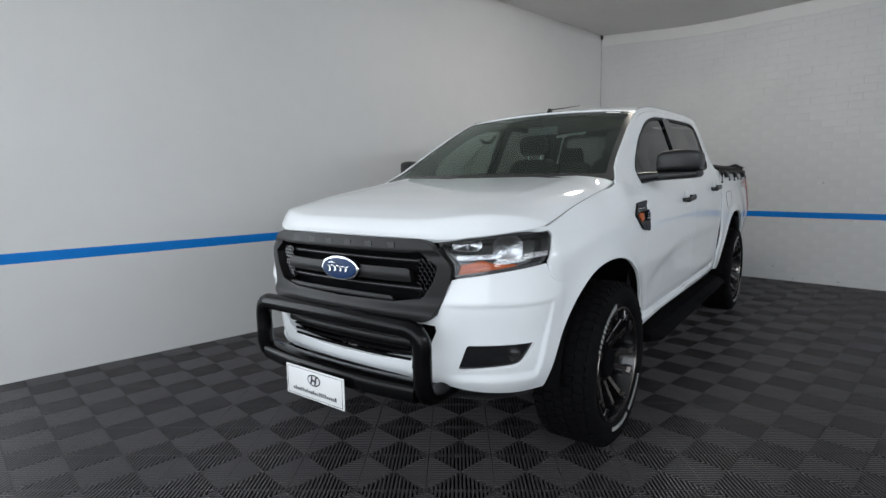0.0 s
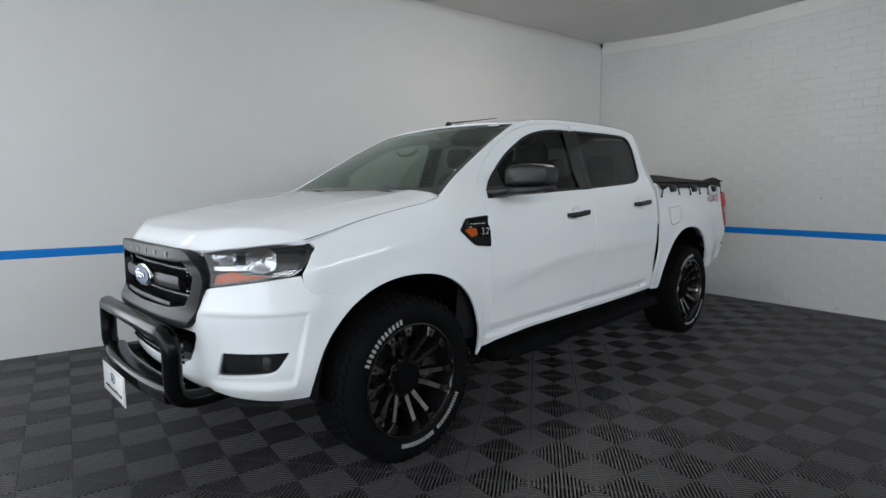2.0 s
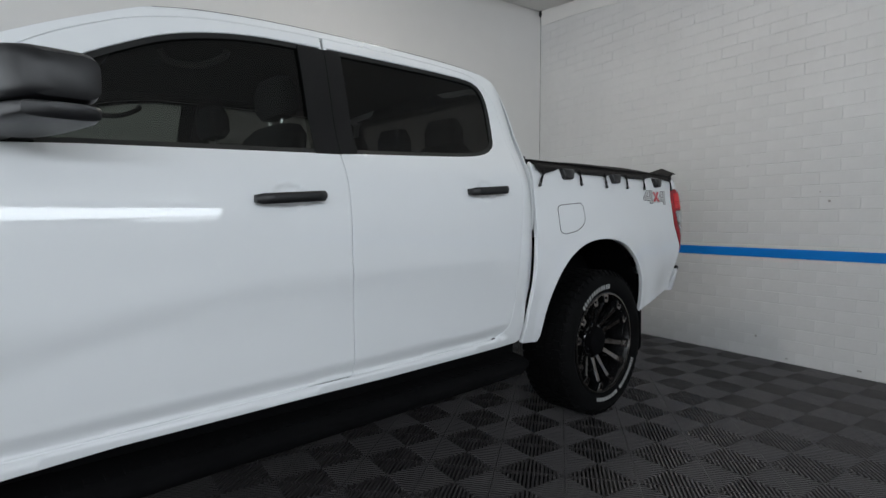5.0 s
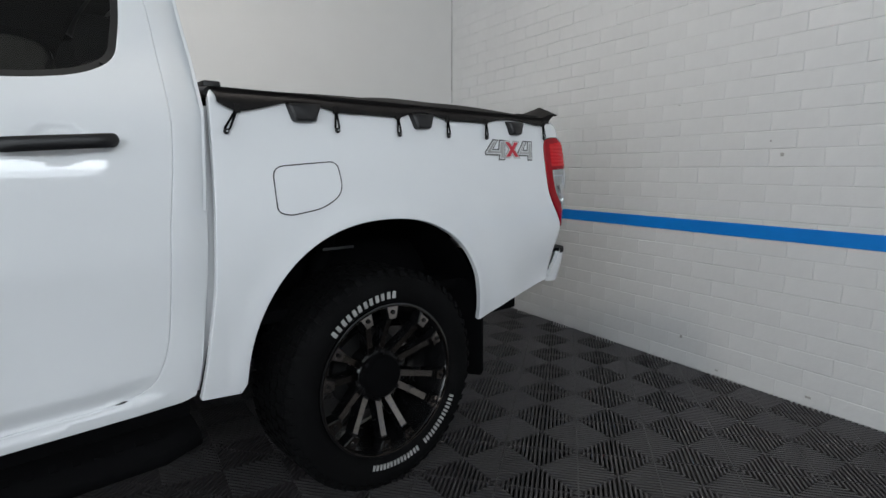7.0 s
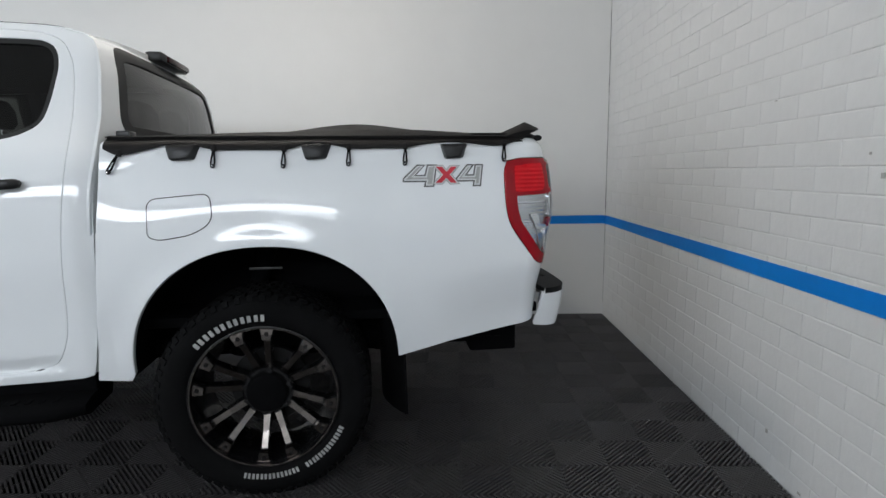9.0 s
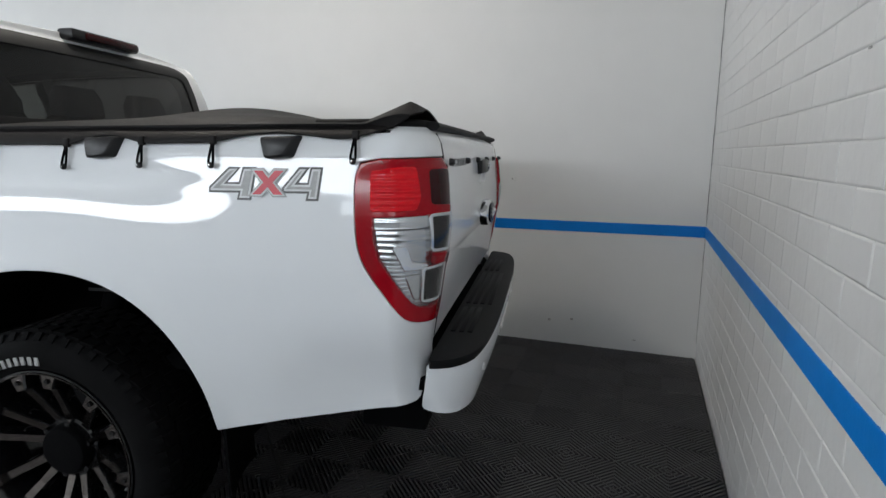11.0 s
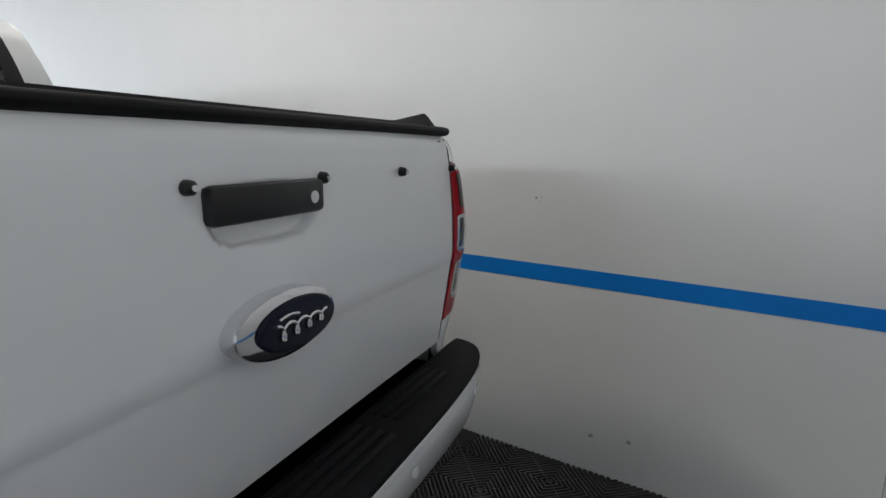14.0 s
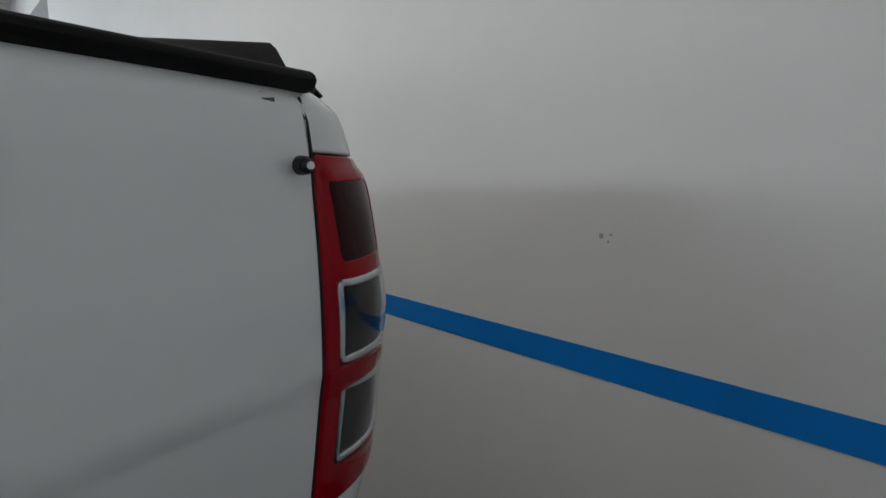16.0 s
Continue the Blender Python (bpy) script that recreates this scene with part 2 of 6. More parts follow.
def panel(name, fn, outer, mat, parent, holes=(), cell=.02, hem=.014, out=(0, -1, 0), label="", mirror=False, off=0.0, lift=None):
    """A sheet cut to an outline in (u, v), laid on the surface fn and turned in at its edges. mirror: a second one on the far side."""
    polys = [list(outer)] + [list(h) for h in holes]
    allp = np.array(polys[0])
    lo, hi = allp.min(0), allp.max(0)
    nu, nv = (max(2, int(math.ceil(w / cell))) for w in hi - lo)
    us, vs = np.linspace(lo[0], hi[0], nu + 1), np.linspace(lo[1], hi[1], nv + 1)
    cu, cv = np.meshgrid((us[1:] + us[:-1]) / 2, (vs[1:] + vs[:-1]) / 2, indexing="ij")
    keep = inside(cu, cv, polys)
    gu, gv = (g.copy() for g in np.meshgrid(us, vs, indexing="ij"))
    pad = np.pad(keep, 1)
    count = pad[:-1, :-1].astype(int) + pad[1:, :-1] + pad[:-1, 1:] + pad[1:, 1:]
    edge = (count > 0) & (count < 4)
    bi = np.argwhere(edge)
    bp = np.stack((gu[edge], gv[edge]), 1)
    best, bd = bp.copy(), np.full(len(bp), 1e9)
    for poly in polys:
        q = np.array(poly, float)
        for a, b in zip(q, np.roll(q, -1, 0)):
            ab = b - a
            L2 = ab @ ab
            if L2 < 1e-12:
                continue
            t = np.clip(((bp - a) @ ab) / L2, 0, 1)
            c_ = a + t[:, None] * ab
            d = np.sum((bp - c_)**2, 1)
            w = d < bd
            bd[w], best[w] = d[w], c_[w]
    for poly in polys:
        q = np.array(poly, float)
        e1, e2 = q - np.roll(q, 1, 0), np.roll(q, -1, 0) - q
        cosv = np.sum(e1 * e2, 1) / (np.linalg.norm(e1, axis=1) * np.linalg.norm(e2, axis=1) + 1e-12)
        for k in np.nonzero(cosv < .9)[0]:
            d = np.sum((best - q[k])**2, 1)
            j = int(np.argmin(d))
            if d[j] < (1.5 * cell)**2:
                best[j] = q[k]
    gu[edge], gv[edge] = best[:, 0], best[:, 1]
    e = 1e-3

    def at(u, v):
        return np.stack(fn(u, v), -1)
    def normal(f, u, v):
        n = np.cross(f(u + e, v) - f(u - e, v), f(u, v + e) - f(u, v - e))
        return n / (np.linalg.norm(n, axis=-1, keepdims=True) + 1e-12)
    N = normal(at, gu, gv)
    sign = 1.0 if np.sum(N[keep.nonzero()[0], keep.nonzero()[1]].mean(0) * np.array(out)) > 0 else -1.0

    def surface(u, v):
        h = off + (lift(u, v)[..., None] if lift is not None else 0)
        return at(u, v) + sign * normal(at, u, v) * h
    P = surface(gu, gv)
    N = sign * (normal(surface, gu, gv) if lift is not None else N)
    index = np.full(gu.shape, -1)
    used = count > 0
    index[used] = np.arange(used.sum())
    verts, norms, faces = P[used].tolist(), N[used].tolist(), []
    border = {}
    for i, j in np.argwhere(keep):
        f = [index[i, j], index[i + 1, j], index[i + 1, j + 1], index[i, j + 1]]
        f = [int(k) for k in (f if sign > 0 else f[::-1])]
        faces.append(f)
        for a, b in zip(f, f[1:] + f[:1]):
            if (b, a) in border:
                del border[(b, a)]
            else:
                border[(a, b)] = 1
    if hem:
        sides, around = {}, {}
        for a, b in border:
            pa, pb, na, nb = (np.array(q) for q in (verts[a], verts[b], norms[a], norms[b]))
            if np.linalg.norm(pb - pa) < 1e-7:
                continue
            sd = np.cross(pb - pa, na + nb)
            sides[a, b] = sd / (np.linalg.norm(sd) + 1e-12)
            for k_ in (a, b):
                around[k_] = around.get(k_, 0) + sides[a, b]
        for (a, b), own in sides.items():
            pa, pb, na, nb = (np.array(q) for q in (verts[a], verts[b], norms[a], norms[b]))
            r = min(.0035, hem * .4)
            k = len(verts)
            for p_, n_, k_ in ((pa, na, a), (pb, nb, b)):
                side = around[k_] / (np.linalg.norm(around[k_]) + 1e-12)
                if side @ own < .8:
                    side = own
                verts += [(p_ + side * r * .7 - n_ * r * .3).tolist(), (p_ + side * r - n_ * r).tolist(), (p_ + side * r - n_ * hem).tolist()]
                norms += [((n_ + side) * .7).tolist(), side.tolist(), side.tolist()]
            faces += [[a, k, k + 3, b], [k, k + 1, k + 4, k + 3], [k + 1, k + 2, k + 5, k + 4]]
    made = []
    for flip in ((False, True) if mirror else (False,)):
        s = -1 if flip else 1
        me = bpy.data.meshes.new(name)
        me.from_pydata([(x, s * y, z) for x, y, z in verts], [], [f[::-1] if flip else f for f in faces])
        me.polygons.foreach_set("use_smooth", [True] * len(me.polygons))
        me.normals_split_custom_set_from_vertices([(x, s * y, z) for x, y, z in norms])
        made.append(link(name, me, mat, parent, label))
    return made if mirror else made[0]


def tube(name, pts, r, mat, parent, label="", sides=14, closed=False, flat=1.0):
    """A tube along a line; flat squeezes it in height."""
    bm = bmesh.new()
    p = [Vector(q) for q in pts]
    rings, up = [], Vector((0, 0, 1))
    n = len(p)
    prev = None
    for i in range(n):
        a, b = p[i - 1 if closed or i else 0], p[(i + 1) % n if closed or i < n - 1 else i]
        t = (b - a).normalized()
        s = t.cross(prev if prev else (up if abs(t.z) < .9 else Vector((1, 0, 0)))).normalized()
        w = s.cross(t).normalized()
        prev = w
        rr = r[i] if isinstance(r, (list, tuple)) else r
        rings.append([bm.verts.new(p[i] + rr * (math.cos(k * math.tau / sides) * s + flat * math.sin(k * math.tau / sides) * w)) for k in range(sides)])
    for a, b in list(zip(rings, rings[1:])) + ([(rings[-1], rings[0])] if closed else []):
        for k in range(sides):
            bm.faces.new((a[k], a[(k + 1) % sides], b[(k + 1) % sides], b[k]))
    if not closed:
        bm.faces.new(rings[0][::-1])
        bm.faces.new(rings[-1])
    return part(name, bm, mat, parent, label)


def loft(name, rings, mat, parent, label="", closed=True, caps=True):
    """Faces between rings of points."""
    bm = bmesh.new()
    rows = [[bm.verts.new(q) for q in ring] for ring in rings]
    m = len(rows[0])
    for a, b in zip(rows, rows[1:]):
        for k in range(m if closed else m - 1):
            bm.faces.new((a[k], a[(k + 1) % m], b[(k + 1) % m], b[k]))
    if caps:
        bm.faces.new(rows[0][::-1])
        bm.faces.new(rows[-1])
    return part(name, bm, mat, parent, label)


def block(name, lo, hi, mat, parent, label="", r=.006, taper=None):
    """A box with rounded edges; taper scales its top in x and y."""
    bm = bmesh.new()
    bmesh.ops.create_cube(bm, size=1)
    for v in bm.verts:
        k = taper if taper and v.co.z > 0 else (1, 1)
        v.co = [(l + h) / 2 + (h - l) * q * s for l, h, q, s in zip(lo, hi, v.co, (*k, 1))]
    if r:
        bmesh.ops.bevel(bm, geom=bm.edges[:], offset=r, segments=2, affect="EDGES", profile=.5)
    return part(name, bm, mat, parent, label)


def prism(name, poly, place, depth, mat, parent, label="", r=.002):
    """A flat plate: a polygon in (a, b), laid by place(a, b, h) with h from 0 to depth, its rim rounded."""
    inner = offset(poly, r)
    rings = [[place(a, b, 0) for a, b in poly], [place(a, b, depth - r) for a, b in poly], [place(a, b, depth) for a, b in inner]]
    return loft(name, rings, mat, parent, label)


def lathe(name, profile, mat, parent, label="", n=64, centre=(0, 0, 0), closed=False):
    """A ring shape turned about the y axis: profile rows (radius, y)."""
    rings = []
    for k in range(n):
        a = k * math.tau / n
        rings.append([(centre[0] + r * math.cos(a), centre[1] + y, centre[2] + r * math.sin(a)) for r, y in profile])
    bm = bmesh.new()
    rows = [[bm.verts.new(q) for q in ring] for ring in rings]
    m = len(profile)
    for a, b in zip(rows, rows[1:] + rows[:1]):
        for k in range(m if closed else m - 1):
            bm.faces.new((a[k], a[(k + 1) % m], b[(k + 1) % m], b[k]))
    bmesh.ops.remove_doubles(bm, verts=bm.verts, dist=1e-5)
    return part(name, bm, mat, parent, label)


def boxes(name, items, mat, parent, label=""):
    """Many small blocks in one mesh: centre, half axes a, b, c."""
    verts, faces = [], []
    for o, a, b, c_ in items:
        o, a, b, c_ = (Vector(q) for q in (o, a, b, c_))
        k = len(verts)
        for sa, sb, sc in ((-1, -1, -1), (1, -1, -1), (1, 1, -1), (-1, 1, -1), (-1, -1, 1), (1, -1, 1), (1, 1, 1), (-1, 1, 1)):
            verts.append(tuple(o + sa * a + sb * b + sc * c_))
        faces += [[k + i for i in f] for f in ((0, 3, 2, 1), (4, 5, 6, 7), (0, 1, 5, 4), (1, 2, 6, 5), (2, 3, 7, 6), (3, 0, 4, 7))]
    me = bpy.data.meshes.new(name)
    me.from_pydata(verts, [], faces)
    return link(name, me, mat, parent, label)

# ---- the room ----
def solid(name, lo, hi, mat, label, category=""):
    """A slab of the setting."""
    bm = bmesh.new()
    bmesh.ops.create_cube(bm, size=1)
    for v in bm.verts:
        v.co = [l + (h - l) * (q + .5) for l, h, q in zip(lo, hi, v.co)]
    me = bpy.data.meshes.new(name)
    bm.to_mesh(me)
    bm.free()
    me.materials.append(mat)
    return tagged(new(name, me), label, category, kind="structure")


T = .2
solid("wall_smooth", (-7.28, 0, -.05), (T, T, CEIL + .3), WALL_PAINT, "smooth white painted wall with a blue stripe")
solid("wall_smooth_head", (X_END - T, 0, 2.95), (-7.28, T, CEIL + .3), WALL_PAINT, "plain white wall above the side opening")
wall_brick = solid("wall_brick", (.0045, Y_END - T, -.05), (T, -.0005, CEIL + .3), BRICK_PAINT, "white painted brick wall with a blue stripe")
solid("wall_front", (X_END - T, Y_END, -.05), (X_END, 0, .3), WALL_PAINT, "plain white wall below the window")
solid("wall_front_pier_a", (X_END - T, Y_END, .3), (X_END, -8.4, CEIL + .3), WALL_PAINT, "plain white wall beside the window")
solid("wall_front_pier_b", (X_END - T, -.3, .3), (X_END, 0, CEIL + .3), WALL_PAINT, "plain white wall beside the window")
solid("wall_front_head", (X_END - T, -8.4, 2.75), (X_END, -.3, CEIL + .3), WALL_PAINT, "plain white wall above the window")
solid("wall_south_side_a", (X_END - T, Y_END - T, -.05), (WIN_A, Y_END, CEIL), WALL_PAINT, "plain white wall beside the window band")
solid("wall_south_side_b", (WIN_B, Y_END - T, -.05), (.012, Y_END, CEIL), WALL_PAINT, "plain white wall beside the window band")
solid("wall_south", (WIN_A, Y_END - T, -.05), (SW_A, Y_END, WIN_LO), WALL_PAINT, "plain white wall below the window band")
solid("wall_south_sill", (SW_A, Y_END - T, -.05), (SW_B, Y_END, SW_LO), WALL_PAINT, "plain white wall below the small window")
solid("wall_south_corner", (SW_B, Y_END - T, -.05), (WIN_B, Y_END, WIN_LO), WALL_PAINT, "plain white wall beside the small window")
solid("wall_south_head", (WIN_A, Y_END - T, WIN_HI), (WIN_B, Y_END, CEIL), WALL_PAINT, "plain white wall above the window band")
bm = bmesh.new()
rows = []
for y in [T, 0, -.12, -.25, -.4, -.5, -.65, -.8, -1.0, -1.2, -1.4, -1.6, -1.8, -2.05, -2.3, Y_END, Y_END - T]:
    rows.append([bm.verts.new((x, y, z)) for x, z in ((X_END - T, ceiling_z(y)), (T, ceiling_z(y)), (T, CEIL + .35), (X_END - T, CEIL + .35))])
for a, b in zip(rows, rows[1:]):
    for k in range(4):
        bm.faces.new((a[k], a[(k + 1) % 4], b[(k + 1) % 4], b[k]))
bm.faces.new(rows[0])
bm.faces.new(rows[-1])
tagged(part("ceiling", bm, CEIL_PAINT, None), "off-white sheeted ceiling", kind="structure")
solid("ground", (-400, -400, -.30), (400, 400, -.06), vary(material("pale_concrete", (.40, .39, .37), .8), .4, .2), "pale concrete ground outside")

# painted stripe, 4 mm proud so that it reads as a paint edge
STRIPE = (.7625, .830)
solid("stripe_smooth", (-7.279, -.0025, STRIPE[0]), (-.003, .0005, STRIPE[1]), BLUE_TAPE, "bright blue painted wall stripe")
solid("stripe_brick", (-.0035, Y_END, STRIPE[0]), (.002, -.003, STRIPE[1]), BLUE_TAPE, "bright blue painted wall stripe")
# cornice along the brick wall, a dark joint in the corner, the small black box under the ceiling
def cornice(y0, y1, n=24):
    bm = bmesh.new()
    rows = []
    for y in np.linspace(y0, y1, n):
        zt = ceiling_z(y)
        zb = float(np.interp(y, [-8.6, -1.8, -1.5, -1.1, -.8, -.4, -.02], [3.066, 3.058, 3.064, 3.092, 3.122, 3.160, 3.185])) + .003 * math.sin(7.7 * y)
        d = zt - zb
        rows.append([bm.verts.new(q) for q in ((.004, y, zb), (-.010, y, zb - .001), (-.016, y, zb + d * .45), (-.024, y, zt - .004), (.004, y, zt - .004))])
    for a, b in zip(rows, rows[1:]):
        for k in range(4):
            bm.faces.new((a[k], a[k + 1], b[k + 1], b[k]))
    ob = part("cornice", bm, CEIL_PAINT, None)
    return tagged(ob, "uneven off-white cornice strip", kind="structure")
cornice(-.02, Y_END, 60)
bm = bmesh.new()
rows = [[bm.verts.new((-1.63 + dx, y, ceiling_z(y) - .0025)) for dx in (-.003, .003)] for y in np.linspace(-1.0, Y_END, 50)]
for a, b in zip(rows, rows[1:]):
    bm.faces.new((a[0], a[1], b[1], b[0]))
tagged(part("ceiling_joint", bm, SPOT, None), "thin joint between the ceiling sheets", kind="structure")
rng = random.Random(4)
bm = bmesh.new()
pts = [(z, .0016 + .0024 * rng.random() * (1 if z > .6 else .5)) for z in np.linspace(.10, 3.28, 60)]
rows = [[bm.verts.new(q) for q in ((-w, -.0008, z), (-.0006, -w, z))] for z, w in pts]
for a, b in zip(rows, rows[1:]):
    bm.faces.new((a[0], a[1], b[1], b[0]))
tagged(part("corner_joint", bm, SEAL, None), "dark open joint in the wall corner", kind="structure")
sensor = block("corner_sensor", (-.035, -.035, 3.285), (-.004, -.004, 3.338), BLACK_PLASTIC, None, "small black sensor box under the ceiling", .004)
tagged(sensor, "", "sensor")
block("sensor_clip", (-.024, -.024, 3.270), (-.012, -.012, 3.286), BLACK_MATT, sensor, "", .002)

# round ceiling lamp
def ceiling_lamp(x, y):
    z = ceiling_z(y)
    lamp = tagged(new("ceiling_lamp"), "round warm white oyster ceiling lamp", "ceiling lamp")
    lamp.matrix_world = pose(x, y, z)
    rings = [[(r * math.cos(a), r * math.sin(a), h) for a in np.linspace(0, math.tau, 40, endpoint=False)] for r, h in ((.165, .02), (.175, -.012), (.165, -.028))]
    loft("base", rings, CEIL_PAINT, lamp)
    rings = [[(r * math.cos(a), r * math.sin(a), h) for a in np.linspace(0, math.tau, 40, endpoint=False)] for r, h in ((.158, -.026), (.162, -.05), (.145, -.075), (.09, -.092), (.02, -.098))]
    loft("diffuser", rings, GLOW, lamp, "glowing frosted diffuser")
    return lamp
ceiling_lamp(-2.42, -1.92)

# folded steel arm of the roller door beside the opening in the smooth wall
arm = tagged(new("roller_door_arm"), "dark folded steel arm beside the bright side opening", "door arm")
ZA = 2.30
for nm, pts_, w_, m_, lab in (("arm_plate", [(-7.42, .10, ZA), (-7.30, .10, ZA + .22), (-7.42, .10, ZA + .66)], .045, STEEL, ""), ("arm_strip", [(-7.42, .048, ZA + .02), (-7.315, .048, ZA + .22), (-7.42, .048, ZA + .62)], .008, SILVER, "bright edge strip")):
    tube(nm, pts_, w_, m_, arm, lab, 8)

# scuffs and plugs on the walls
def mark(x, y, z, w, h, wall):
    half = ((w, 0, 0), (0, .0012, 0), (0, 0, h)) if wall == "y" else ((.0012, 0, 0), (0, w, 0), (0, 0, h))
    ob = boxes("wall_mark", [((x, y, z), *(tuple(.7 * q for q in h3) for h3 in half))], SPOT, None)
    return tagged(ob, "small dark scuff on the wall", kind="structure")
for x, z, w, h in ((-1.188, 1.094, .006, .008), (-1.165, 1.098, .005, .003), (-1.17, 1.082, .003, .004), (-.911, .154, .012, .010), (-.763, .172, .012, .010), (-.364, .074, .014, .004), (-5.4, .10, .018, .012)):
    mark(x, -.001, z, w, h, "y")
for y, z, w, h in ((-2.857, 1.170, .011, .012), (-2.80, 1.235, .006, .006), (-3.066, .043, .018, .008), (-2.62, .03, .012, .006), (-2.40, .16, .010, .012), (-2.30, 1.45, .010, .003)):
    mark(-.0015, y, z, w, h, "x")

# ---- the pickup truck: nose towards -x, near side -y, in its own frame ----
truck = tagged(new("pickup_truck"), "white dual-cab pickup truck with black bull bar and lifted black wheels", "pickup truck")
truck.matrix_world = pose(-3.675, -1.923, 0, 0, 0, 9.2) @ Matrix.Scale(.9955, 4)

CAB_Y = spl([.30, .42, .50, .62, .75, .85, 1.0, 1.10, 1.17, 1.22, 1.26, 1.37, 1.5, 1.65, 1.72, 1.78, 1.82],
            [.815, .858, .872, .880, .893, .902, .902, .894, .880, .862, .842, .785, .735, .675, .641, .600, .56])
BED_Y = spl([.40, .50, .62, .80, .95, 1.05, 1.15, 1.22, 1.28, 1.315, 1.34], [.850, .868, .884, .902, .905, .898, .884, .872, .856, .838, .80])
HOOD_LINE = spl([-2.12, -2.05, -1.74, -1.39, -1.30, -1.0], [1.055, 1.068, 1.146, 1.205, 1.245, 1.30])
ARCHES = ((-1.585, .385, .49), (1.635, .461, .485))


def half_width(x, z):
    """Half the body's width over its length and height."""
    x, z = np.asarray(x, float), np.asarray(z, float)
    zz = z - .045 * np.clip(x, -1.3, 1.1)
    cab = CAB_Y(zz)
    # doors: a hollow under a rising crease, flaring out again above the sill
    crease = np.interp(x, [-.95, -.88, -.65, -.44, -.21, .06, .35, .8], [.70, .722, .778, .823, .845, .856, .861, .866])
    hollow = step(crease + .025, crease - .060, z) * step(.59, .73, z + .73 - np.minimum(.73, crease - .04)) * step(-1.06, -.78, x) * (1 - step(.62, .95, x))
    cab = cab - .0065 * (1 - .4 * step(0, .8, x)) * hollow
    foot = np.interp(x, [-.95, -.4, .08, .4, .76, .95], [.472, .4835, .493, .499, .508, .522])
    cab = cab - .015 * step(foot + .060, foot + .006, z) * step(-1.1, -1.0, x) * (1 - step(.84, .97, x))
    cab = cab + .021 * step(foot + .002, foot - .014, z) * step(-1.1, -1.0, x) * (1 - step(.84, .97, x))
    cab = cab - .022 * step(-.2, -1.2, x) * step(1.2, 1.32, z)
    # the cab's rear corner turns in towards the bed
    cab = cab - .024 * np.clip((x - .985) / .085, 0, 1.2)**2
    zt = HOOD_LINE(x)
    s = np.clip((z - (zt - .17)) / .17, 0, 1.2)
    fender = CAB_Y(np.minimum(zz, 1.10)) - .075 * s**2.2
    w = step(-1.15, -1.58, x)
    y = cab * (1 - w) + fender * w
    b = step(1.085, 1.095, x)
    bed = BED_Y(z) - .020 * np.clip((x - 1.9) / .75, 0, 1)**2
    y = y * (1 - b) + bed * b
    y = y - .045 * np.clip((-1.25 - x) / .8, 0, 1)**2 - .20 * np.clip((-2.05 - x) / .35, 0, 1)**1.5
    for ax, az, r in ARCHES:
        d = np.hypot(x - ax, (z - az)) - r
        y = y + .011 * np.exp(-(np.clip(d, 0, 1) / .055)**2) * step(.40, .55, z)
        if ax > 0:
            # the bed swells round its arch and falls back in a soft shoulder
            y = y + b * (.018 * step(.42, .10, d) - .008) * step(.50, .75, z) * step(1.32, 1.20, z)
    return y


def side(x, z):
    return np.asarray(x, float) + 0 * np.asarray(z), -half_width(x, z), np.asarray(z, float) + 0 * np.asarray(x)


def arch(k, a0, a1, grow=0.0, n=40):
    """Points along a wheel arch, a little flat on top, from angle a0 to a1."""
    cx, cz, r = ARCHES[k]
    out = []
    for i in range(n + 1):
        a = radians(a0 + (a1 - a0) * i / n)
        c_, s_ = math.cos(a), math.sin(a)
        q = (abs(c_)**2.25 + abs(s_)**2.25)**(-1 / 2.25)
        out.append((cx + (r + grow) * q * c_, cz + (r + grow) * q * s_))
    return out


# doors, windows and the side of the cab
F_DOOR = (cr([(-.955, .472), (-.985, .53), (-1.010, .66), (-1.022, .80), (-1.028, 1.0), (-1.028, 1.13), (-1.024, 1.22), (-1.008, 1.295), (-.955, 1.365), (-.885, 1.438), (-.75, 1.537), (-.56, 1.632), (-.40, 1.678), (-.25, 1.702), (-.05, 1.719), (.088, 1.725)])
          + cr([(.054, 1.28), (.059, 1.155), (.060, .92), (.075, .70), (.083, .4925)]) + [(-.4, .4835)])
R_DOOR = ([(.105, 1.726)] + cr([(.25, 1.730), (.48, 1.732), (.70, 1.729), (.85, 1.718), (.925, 1.688), (.962, 1.63), (.980, 1.56), (.988, 1.42), (.990, 1.25), (.978, 1.10), (.963, .95), (.950, .72), (.935, .62), (.90, .545), (.84, .517), (.76, .508)])
          + [(.4, .499), (.0915, .4935), (.083, .70)] + cr([(.068, .92), (.067, 1.155), (.062, 1.28)]))
F_WIN = (cr([(-.985, 1.222), (-.955, 1.275), (-.865, 1.362), (-.715, 1.478), (-.55, 1.570), (-.435, 1.620), (-.30, 1.656), (-.15, 1.678), (.0, 1.686), (.080, 1.690)])
         + [(.042, 1.272), (-.3, 1.256), (-.7, 1.238), (-.93, 1.222)])
R_WIN = ([(.108, 1.692), (.066, 1.274)] + cr([(.25, 1.285), (.45, 1.297), (.62, 1.308), (.74, 1.320), (.83, 1.343), (.89, 1.385), (.912, 1.45), (.925, 1.53), (.930, 1.60), (.915, 1.658), (.875, 1.690), (.80, 1.700), (.6, 1.702), (.3, 1.697)]))
SCREEN_EDGE = cr([(-1.318, 1.250), (-1.20, 1.316), (-1.05, 1.404), (-.90, 1.489), (-.75, 1.571), (-.60, 1.645), (-.50, 1.690)])
